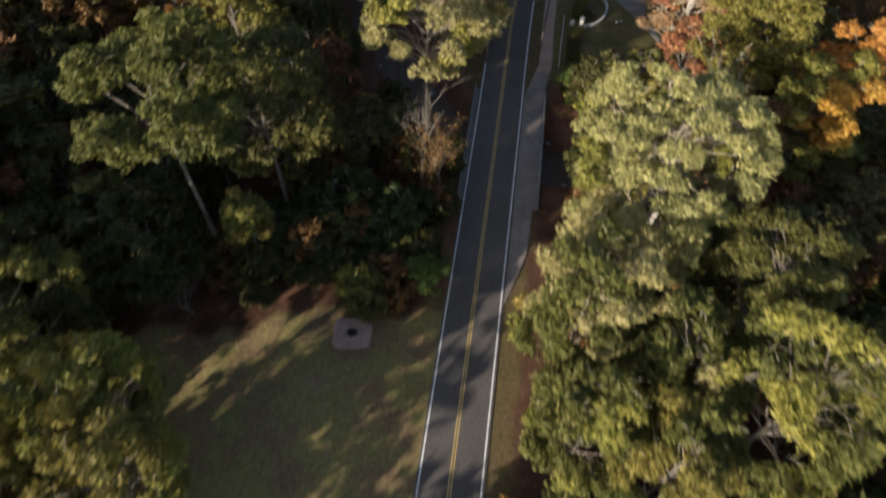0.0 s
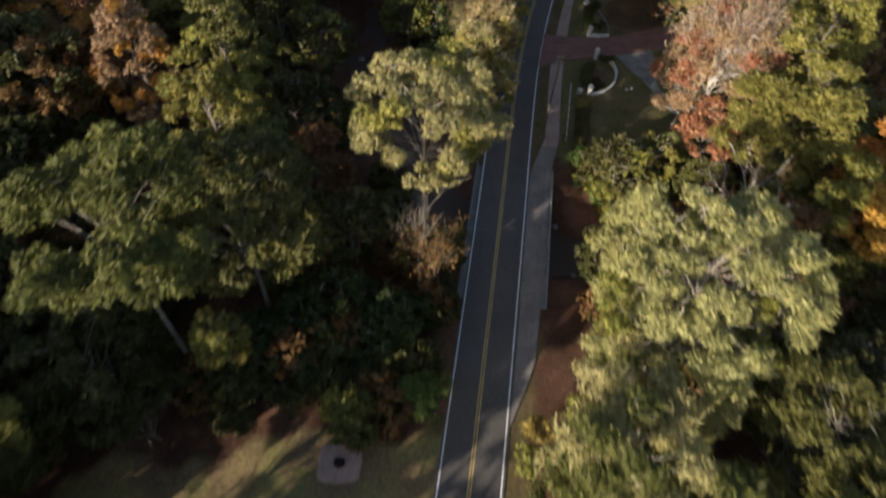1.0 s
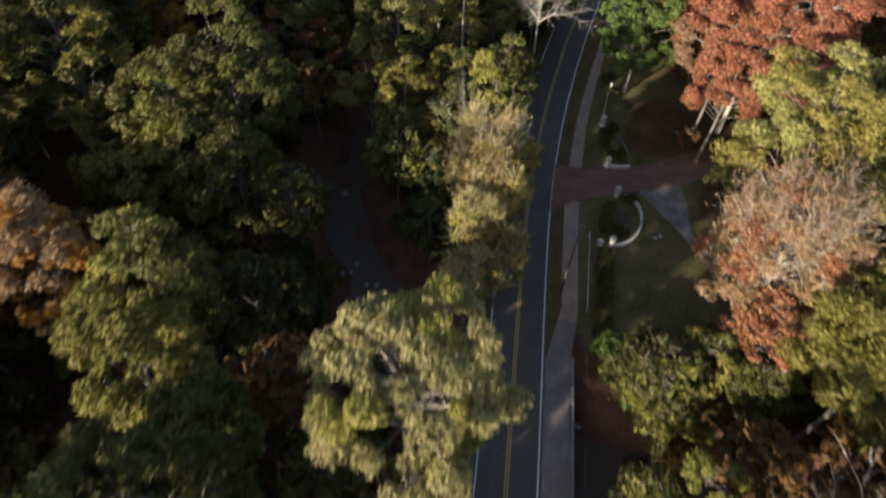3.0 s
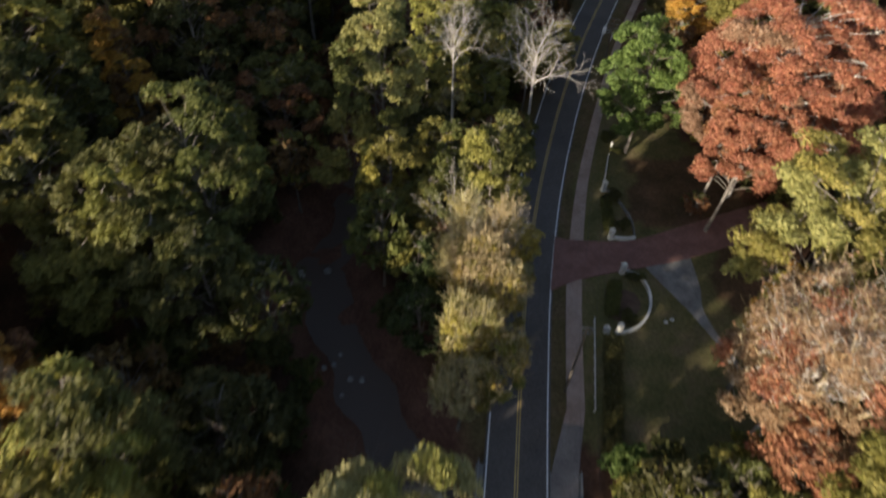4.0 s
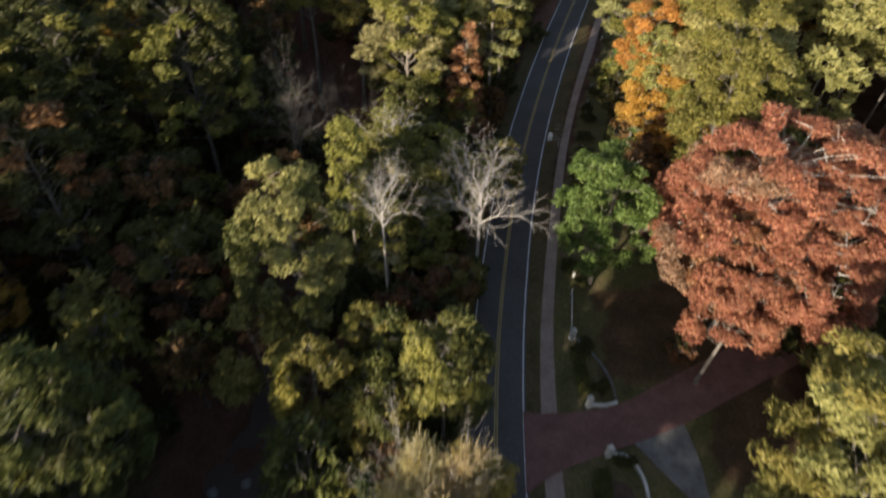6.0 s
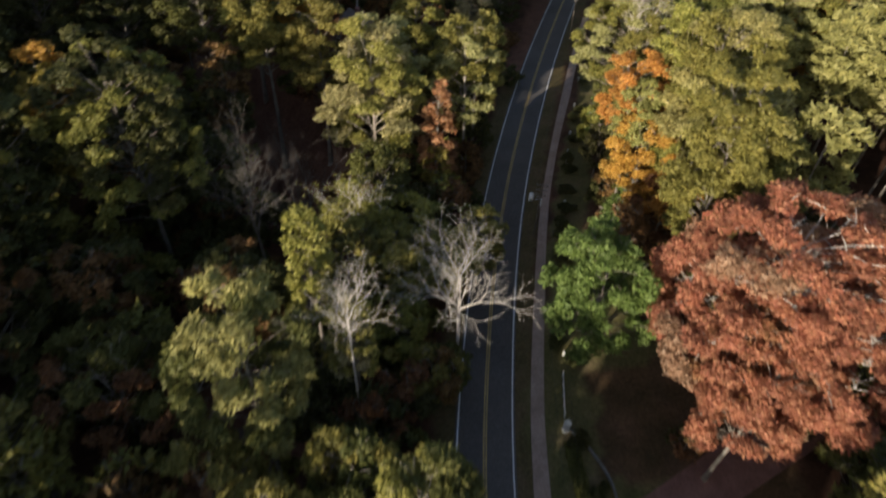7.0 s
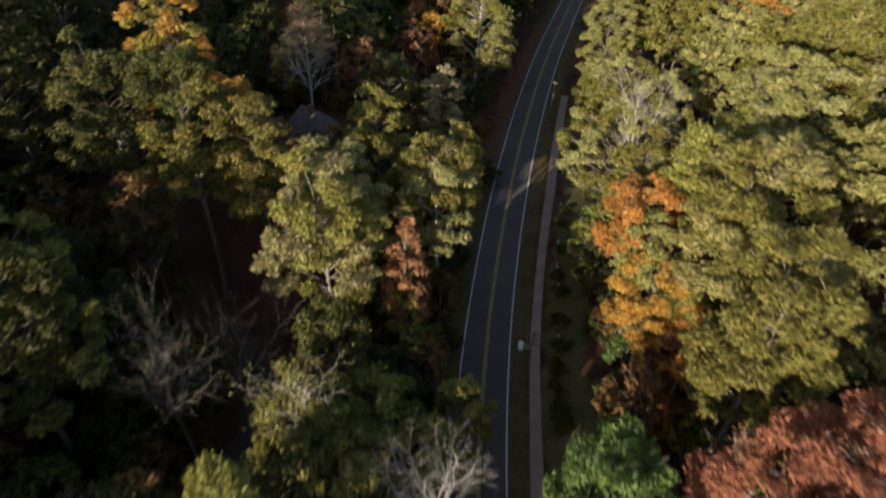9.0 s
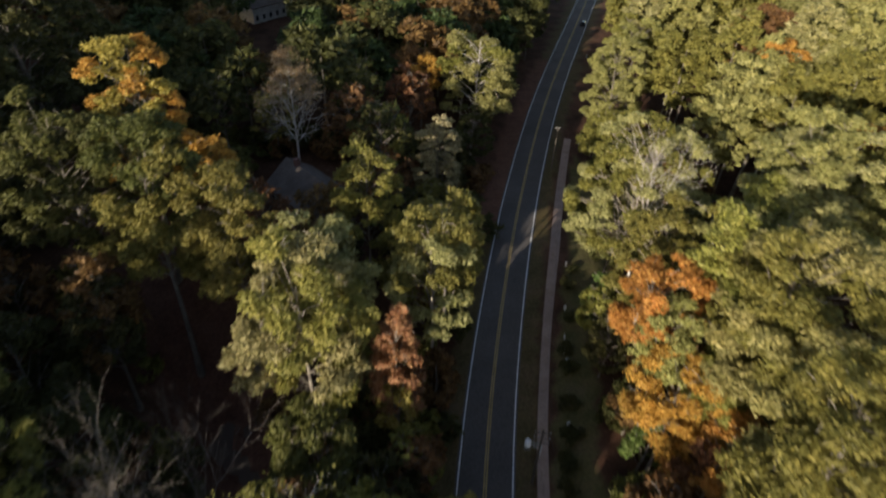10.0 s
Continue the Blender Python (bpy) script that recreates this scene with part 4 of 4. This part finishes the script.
def build_bridge():
    t = thing("bridge", (0, 0, 0), "concrete road bridge over the creek with a low rail", "bridge", kind="structure")
    strip("deck", 56, 80, -4.6, 7.3, 0.02, PALE_CONCRETE, 0.75, parent=t)
    for y in (56.5, 79.5):
        a, b = beside([y], -4.6)[0], beside([y], 7.3)[0]
        swept("abutment", np.stack([a, (a + b) / 2, b]), 0.6, -6.2, -0.75, PALE_CONCRETE, t)
    for off in (-4.35, 7.1):
        y = np.linspace(56, 80, 13)
        p = beside(y, off)
        swept("kerb", p, 0.16, 0.0, 0.35, PALE_CONCRETE, t)
        for q in p:
            bm = bmesh.new()
            box(bm, q[0] - 0.07, q[1] - 0.07, 0.35, q[0] + 0.07, q[1] + 0.07, 1.0, 0.015)
            part("post", bm, STEEL, t)
        for z in (0.62, 0.95):
            swept("rail", p, 0.05, z, z + 0.1, STEEL, t)


def band(name, left, right, z, mat, label, category, thick=0.12, n=24):
    a, b = through_points(left, n), through_points(right, n)
    A, B = np.hstack([a, np.full((n, 1), z)]), np.hstack([b, np.full((n, 1), z)])
    down = np.array([0, 0, thick])
    v = [np.stack([p[:-1], q[:-1], q[1:], p[1:]], 1).reshape(-1, 3) for p, q in ((A, B), (A - down, A), (B, B - down))]
    v += [np.array([A[0] - down, B[0] - down, B[0], A[0]]), np.array([B[-1] - down, A[-1] - down, A[-1], B[-1]])]
    return tagged(quads(name, np.concatenate(v), mat), label, category, kind="structure")


def pillar(x, y, h=1.75, w=0.62):
    t = thing("gate_pillar", (x, y, 0), "white stucco gate pillar with a stepped cap", "pillar", "garden pillars", turn=12)
    bm = bmesh.new()
    box(bm, -w * 0.6, -w * 0.6, -0.3, w * 0.6, w * 0.6, 0.22, 0.03)
    part("plinth", bm, STUCCO, t)
    bm = bmesh.new()
    box(bm, -w / 2, -w / 2, 0.22, w / 2, w / 2, h, 0.03)
    part("shaft", bm, STUCCO, t)
    bm = bmesh.new()
    box(bm, -w * 0.64, -w * 0.64, h, w * 0.64, w * 0.64, h + 0.14, 0.03)
    r = bmesh.ops.create_cone(bm, cap_ends=True, segments=4, radius1=w * 0.8, radius2=0.1, depth=0.3, matrix=Matrix.Translation((0, 0, h + 0.29)) @ Matrix.Rotation(radians(45), 4, "Z"))
    part("cap", bm, STUCCO, t)


def garden_wall(pts, label, half=0.11, high=0.5, mat=STUCCO):
    t = thing("garden_wall", (0, 0, 0), label, "wall")
    p = through_points(pts, 22)
    swept("wall", p, half, -0.3, high, mat, t)
    swept("coping", p, half * 1.5, high, high + 0.1, mat, t)


def hedge(pts, half, high, label, colour="dark"):
    rng = np.random.default_rng(len(pts) * 17 + int(high * 10))
    p = through_points(pts, 40)
    t = thing("hedge", (0, 0, 0), label, "hedge")
    c = np.repeat(np.hstack([p, np.zeros((len(p), 1))]), 110, 0)
    n = len(c)
    c = c + np.stack([rng.uniform(-half, half, n), rng.uniform(-0.6, 0.6, n), high * np.sqrt(rng.uniform(0, 1, n))], -1)
    quads("foliage", leaf_quads(rng, c, np.tile([0, 0, 1.0], (n, 1)), np.full(n, 0.08), 0.17), LEAF[colour], t, True)
    stems = [tube_verts(np.array([[q[0], q[1], -0.2], [q[0] + 0.1, q[1], high * 0.5], [q[0], q[1] + 0.1, high * 0.8]]), [0.05, 0.04, 0.02], 4) for q in p[::3]]
    quads("stem", np.concatenate(stems), BARK, t)


def rail_fence(a, b, count, label, high=0.95):
    t = thing("fence", (0, 0, 0), label, "fence")
    a, b = np.array(a, float), np.array(b, float)
    for k in np.linspace(0, 1, count):
        q = a + (b - a) * k
        bm = bmesh.new()
        box(bm, q[0] - 0.06, q[1] - 0.06, -0.2, q[0] + 0.06, q[1] + 0.06, high + 0.08, 0.012)
        part("post", bm, STUCCO, t)
    for z in (0.45, high - 0.1):
        swept("rail", np.stack([a, (a + b) / 2, b]), 0.03, z, z + 0.11, STUCCO, t)


def build_garden():
    band("driveway", [(19.1, 115.6), (21.5, 115.0), (27.5, 114.9), (32.3, 115.7), (42, 119.6), (49, 122.4), (64, 128)], [(17.3, 105.2), (19.9, 106.6), (24.3, 108.2), (31.8, 110), (39.2, 112.1), (49.1, 115.9), (66, 122)], 0.115, BRICK, "dull red brick driveway crossing the sidewalk", "driveway")
    band("garden_path", [(31.7, 110.0), (34.5, 105.0), (36.6, 101.2), (40.4, 92.6), (45, 82)], [(38.8, 112.1), (38.7, 106.5), (38.2, 101.6), (40.9, 92.8), (45.4, 82.2)], 0.06, PALE_CONCRETE, "worn grey concrete garden path on the lawn", "path", 0.1)
    for x, y in ((28.0, 108.9), (27.5, 115.6), (28.2, 126.2), (25.6, 98.5)):
        pillar(x, y)
    pillar(24.0, 98.7, 0.8, 0.6)
    band("planting_bed", [(25.0, 105.6), (27.4, 105.8), (29.2, 105.0), (29.6, 103.2)], [(24.6, 101.4), (26.2, 100.4), (28.0, 100.8), (29.3, 102.4)], 0.05, MULCH, "brown mulched planting bed inside the curved wall", "bed", 0.1)
    garden_wall([(28.6, 108.9), (30.2, 108.2), (31.0, 106.2), (31.0, 103.9), (30.1, 101.3), (28.3, 99.2), (26.0, 98.3)], "low curved white stucco garden wall")
    garden_wall([(28.0, 115.5), (29.5, 115.3), (31.2, 115.5)], "short white stucco wall beside the gate pillar")
    garden_wall([(31.2, 115.9), (31.4, 118.5), (31.0, 121), (30.0, 123.8), (28.7, 126)], "slim low curved garden wall half hidden by shrubs", 0.07, 0.4, PALE_CONCRETE)
    for x, y, R in ((29.6, 107.4, 1.3), (26.6, 100.2, 1.4), (29.6, 117.3, 1.4), (29.3, 124.2, 1.5), (31.2, 139, 1.6)):
        shrub("dark", x, y, 1.7, R, "clipped dark evergreen shrub by the garden wall", 0.15)
    hedge([(21.5, 80), (22.2, 84), (23.0, 88), (23.8, 93), (24.6, 97)], 1.2, 1.3, "dark green hedge along the sidewalk")
    hedge([(25.2, 101.5), (25.8, 104), (26.6, 106.6)], 0.9, 0.7, "low green planting bed", "green")
    hedge([(27.6, 117.5), (27.9, 121), (28.2, 124)], 0.8, 0.6, "low green planting bed", "green")
    rail_fence((22.6, 100.2), (20.6, 87.0), 8, "slim white rail fence along the hedge")
    rail_fence((30.3, 134.2), (28.6, 128.0), 5, "slim white rail fence along the sidewalk")
    rail_fence((47.4, 185.4), (46.1, 182.2), 3, "short white rail fence along the sidewalk")
    for x, y in ((32.4, 100.3), (33.3, 100.7)):
        bm = bmesh.new()
        bmesh.ops.create_icosphere(bm, subdivisions=2, radius=0.3, matrix=Matrix.LocRotScale((0, 0, 0.14), None, (1.1, 0.8, 0.75)))
        for v in bm.verts:
            v.co *= 1 + 0.12 * noise.noise(v.co * 4)
        s = mesh_object("garden_stone", bm, STUCCO, smooth=True)
        s.location = (x, y, 0)
        tagged(s, "small pale stone on the lawn", "stone")
    for x, y in ((99.6, 299.6), (74.8, 245.8), (64.1, 224.0), (59.1, 213.6), (54.4, 202.4), (49.9, 191.5), (45.8, 180.5), (41.8, 169.7), (31.5, 137.5)):
        marker(x, y)
        shrub("dark", x + 0.6, y - 1.6, 0.9, 1.1, "low dark shrub beside the sidewalk", 0.15)


def marker(x, y):
    t = thing("marker_post", (x, y, 0), "short white marker post with a rounded top", "post", "sidewalk markers")
    bm = bmesh.new()
    box(bm, -0.14, -0.14, -0.2, 0.14, 0.14, 0.62, 0.03)
    part("post", bm, STUCCO, t)
    bm = bmesh.new()
    bmesh.ops.create_uvsphere(bm, u_segments=12, v_segments=8, radius=0.24, matrix=Matrix.Translation((0, 0, 0.74)))
    part("cap", bm, STUCCO, t, smooth=True)


def utility_pole(x, y, h, turn, arms, drum, label):
    t = thing("utility_pole", (x, y, 0), label, "utility pole", "utility poles", turn=turn)
    tube_part("pole", [(0, 0, -0.6), (0, 0, h * 0.5), (0.02, 0, h)], [0.17, 0.15, 0.11], WOOD, t, 10)
    for k in range(arms):
        z = h - 0.35 - 0.95 * k
        bm = bmesh.new()
        wide = 0.95 if drum else 0.55
        box(bm, -wide, -0.16, z, wide, -0.04, z + 0.13, 0.01)
        arm = part("crossarm", bm, WOOD, t)
        for q in (-0.9 * wide, -0.42 * wide, 0.42 * wide, 0.9 * wide):
            bm = bmesh.new()
            bmesh.ops.create_cone(bm, cap_ends=True, segments=10, radius1=0.07, radius2=0.05, depth=0.22, matrix=Matrix.Translation((q, -0.1, z + 0.24)))
            part("insulator", bm, STEEL, arm)
    if drum:
        z = h - 2.9
        bm = bmesh.new()
        bmesh.ops.create_cone(bm, cap_ends=True, segments=18, radius1=0.36, radius2=0.36, depth=1.15, matrix=Matrix.Translation((-1.45, 0, z)))
        bmesh.ops.create_cone(bm, cap_ends=True, segments=18, radius1=0.39, radius2=0.3, depth=0.14, matrix=Matrix.Translation((-1.45, 0, z + 0.64)))
        part("transformer", bm, METAL, t, "pale grey drum transformer", True)
        bm = bmesh.new()
        box(bm, -1.12, -0.05, z + 0.2, -0.08, 0.05, z + 0.32, 0.01)
        box(bm, -1.12, -0.05, z - 0.35, -0.08, 0.05, z - 0.23, 0.01)
        part("bracket", bm, STEEL, t)
        bm = bmesh.new()
        box(bm, 0.14, -0.05, h - 4.6, 0.24, 0.05, h - 2.9, 0.01)
        part("conduit", bm, METAL, t)


POLES = ((5.2, -8.0, 12.0, -6), (17.4, 89.7, 14.0, -7), (34.2, 162.6, 10.6, -20), (63.9, 235.4, 10.4, -26), (150, 392, 11.0, -29))


def build_lines():
    for k, (x, y, h, turn) in enumerate(POLES):
        utility_pole(x, y, h, turn, 3 if k == 2 else 2 if k == 1 else 1, k == 2, "weathered wooden utility pole with crossarms and a pale transformer" if k == 2 else "weathered wooden utility pole with crossarms on top")
    for (ax, ay, ah, at), (bx, by, bh, bt) in zip(POLES, POLES[1:]):
        for off in (-0.85, 0.85):
            a = np.array([ax + off * math.cos(radians(at)), ay + off * math.sin(radians(at)), ah + 0.02])
            b = np.array([bx + off * math.cos(radians(bt)), by + off * math.sin(radians(bt)), bh + 0.02])
            k = np.linspace(0, 1, 18)[:, None]
            p = a + (b - a) * k - np.array([0, 0, 1.0]) * 4 * 1.3 * k * (1 - k)
            w = tube_part("power_line", p, np.full(18, 0.009), BLACK, None, 4)
            tagged(w, "thin sagging power line between utility poles", "power line", "power lines")


def build_fire_pit():
    t = thing("fire_pit", (-8.9, 34.4, 0.02), "round stone fire pit on a pinkish gravel pad", "fire pit")
    bm = bmesh.new()
    rim = []
    for a in np.linspace(0, 2 * math.pi, 33)[:-1]:
        c, s = math.cos(a), math.sin(a)
        k = (abs(c) ** 5 + abs(s) ** 5) ** -0.2 * (1 + 0.03 * math.sin(3 * a + 1) + 0.02 * math.sin(7 * a))
        rim.append(bm.verts.new((2.35 * k * c, 2.05 * k * s, 0.05)))
    f = bm.faces.new(rim)
    r = bmesh.ops.extrude_face_region(bm, geom=[f])
    bmesh.ops.translate(bm, verts=[v for v in r["geom"] if isinstance(v, bmesh.types.BMVert)], vec=(0, 0, -0.4))
    bmesh.ops.recalc_face_normals(bm, faces=bm.faces)
    part("pad", bm, SAND, t)
    bm = bmesh.new()
    bmesh.ops.create_circle(bm, cap_ends=True, segments=24, radius=0.68, matrix=Matrix.Translation((0, 0.1, 0.09)))
    part("ash_bed", bm, ASH, t)
    rng = np.random.default_rng(2)
    for k in range(14):
        a = k / 14 * 2 * math.pi
        bm = bmesh.new()
        bmesh.ops.create_icosphere(bm, subdivisions=2, radius=0.19, matrix=Matrix.LocRotScale((0.78 * math.cos(a), 0.1 + 0.74 * math.sin(a), 0.15), Euler((0, 0, a)), (0.8, 0.95, rng.uniform(0.7, 0.95))))
        for v in bm.verts:
            v.co += Vector(rng.normal(0, 0.012, 3))
        part("stone", bm, SAND, t)
    b = boulder(-8.0, 38.9, 0.75, "pale boulder at the edge of the woods")


def boulder(x, y, r, label):
    rng = np.random.default_rng(int(abs(x) * 91 + abs(y) * 7))
    bm = bmesh.new()
    bmesh.ops.create_icosphere(bm, subdivisions=3, radius=r)
    o = Vector(rng.uniform(-9, 9, 3))
    for v in bm.verts:
        n = v.co.normalized()
        v.co *= 1 + 0.35 * noise.noise(n * 1.6 + o) + 0.12 * noise.noise(n * 5 + o)
        v.co.z *= 0.7
    ob = mesh_object("boulder", bm, STONE, smooth=True)
    ob.location = (x, y, float(ground_z(x, y)) + 0.25 * r)
    return tagged(ob, label, "boulder")


def creek_stone(x, y, r):
    b = boulder(x, y, r, "pale wet stone in the creek")
    b.location.z = max(WATER_Z + 0.15 * r, b.location.z)


def gable_house(x, y, turn, length, width, eave, ridge, label, wall_mat, windows):
    t = thing("house", (x, y, float(ground_z(x, y))), label, "house", turn=turn)
    L, W = length / 2, width / 2
    bm = bmesh.new()
    box(bm, -L, -W, -0.4, L, W, eave)
    for s in (-1, 1):
        a = [bm.verts.new(v) for v in ((s * L, -W, eave), (s * L, W, eave), (s * L, 0, ridge - 0.2))]
        bm.faces.new(a)
    part("wall", bm, wall_mat, t)
    for s in (-1, 1):
        bm = bmesh.new()
        o = 0.55
        drop = (ridge - eave) * o / W
        p = [(-L - o, s * (W + o), eave - drop), (L + o, s * (W + o), eave - drop), (L + o, 0, ridge), (-L - o, 0, ridge)]
        top = [bm.verts.new(v) for v in p]
        low = [bm.verts.new((q[0], q[1], q[2] - 0.18)) for q in p]
        bm.faces.new(top), bm.faces.new(low[::-1])
        for i in range(4):
            bm.faces.new((top[i], low[i], low[(i + 1) % 4], top[(i + 1) % 4]))
        bmesh.ops.recalc_face_normals(bm, faces=bm.faces)
        slope = part("roof", bm, SHINGLE, t)
        rows = int(W / 0.45)
        for k in range(1, rows):
            f = k / rows
            bm = bmesh.new()
            yy, zz = s * (W + o) * (1 - f), eave - drop + (ridge - eave + drop) * f
            box(bm, -L - o, yy - 0.05, zz, L + o, yy + 0.05, zz + 0.025)
            part("shingle_course", bm, SHINGLE, slope)
    bm = bmesh.new()
    box(bm, -L * 0.5 - 0.4, -0.4, ridge - 1.2, -L * 0.5 + 0.4, 0.4, ridge + 1.1, 0.03)
    part("chimney", bm, BRICK, t)
    for s in (-1, 1):
        for k in range(windows):
            q = -L + (k + 0.5) * length / windows
            bm = bmesh.new()
            box(bm, q - 0.6, s * W - 0.05, 1.0, q + 0.6, s * W + 0.06, 2.6, 0.02)
            w = part("window", bm, STUCCO, t)
            bm = bmesh.new()
            box(bm, q - 0.48, s * W - 0.06, 1.12, q + 0.48, s * W + 0.075, 2.48)
            part("pane", bm, GLASS_DARK, w)
    return t


def parked_car(x, y, turn):
    t = thing("car", (x, y, 0.07), "small black car on the far road", "car", turn=turn)
    bm = bmesh.new()
    box(bm, -0.9, -2.2, 0.3, 0.9, 2.2, 0.85, 0.14)
    part("body", bm, CAR_PAINT, t)
    bm = bmesh.new()
    box(bm, -0.78, -1.5, 0.84, 0.78, 0.9, 1.42, 0.2)
    cabin = part("cabin", bm, GLASS_DARK, t)
    bm = bmesh.new()
    box(bm, -0.62, -1.2, 1.425, 0.62, 0.45, 1.45, 0.008)
    part("roof", bm, CAR_PAINT, cabin)
    for sx in (-1, 1):
        for yy in (-1.35, 1.35):
            bm = bmesh.new()
            bmesh.ops.create_cone(bm, cap_ends=True, segments=18, radius1=0.33, radius2=0.33, depth=0.22, matrix=Matrix.Translation((sx * 0.82, yy, 0.3)) @ Matrix.Rotation(radians(90), 4, "Y"))
            part("wheel", bm, BLACK, t)
        bm = bmesh.new()
        box(bm, sx * 0.5 - 0.18, -2.23, 0.6, sx * 0.5 + 0.18, -2.17, 0.74, 0.02)
        part("tail_light", bm, STUCCO, t)


build_bridge()
build_garden()
build_lines()
build_fire_pit()
for x, y, r in ((-9.7, 93.6, 0.42), (-8.2, 93.5, 0.4), (-13.2, 94.4, 0.4), (-12.2, 95.7, 0.36), (-0.8, 84.1, 0.45), (-15.1, 87.1, 0.5), (-15.1, 111.9, 0.6), (-19.0, 111.2, 0.7), (-10.6, 91.2, 0.3), (-11.5, 97.3, 0.3), (18.5, 72.5, 0.5), (20.5, 63.5, 0.4)):
    creek_stone(x, y, r)
gable_house(10.6, 215.6, -58.5, 11, 8.8, 4.2, 7.4, "brown wooden house with a grey shingle roof among trees", SIDING, 4)
gable_house(2.5, 322, 40, 15, 9, 5.2, 8.2, "far white house with tall windows among trees", STUCCO, 6)
parked_car(111.0, 329.6, -29)
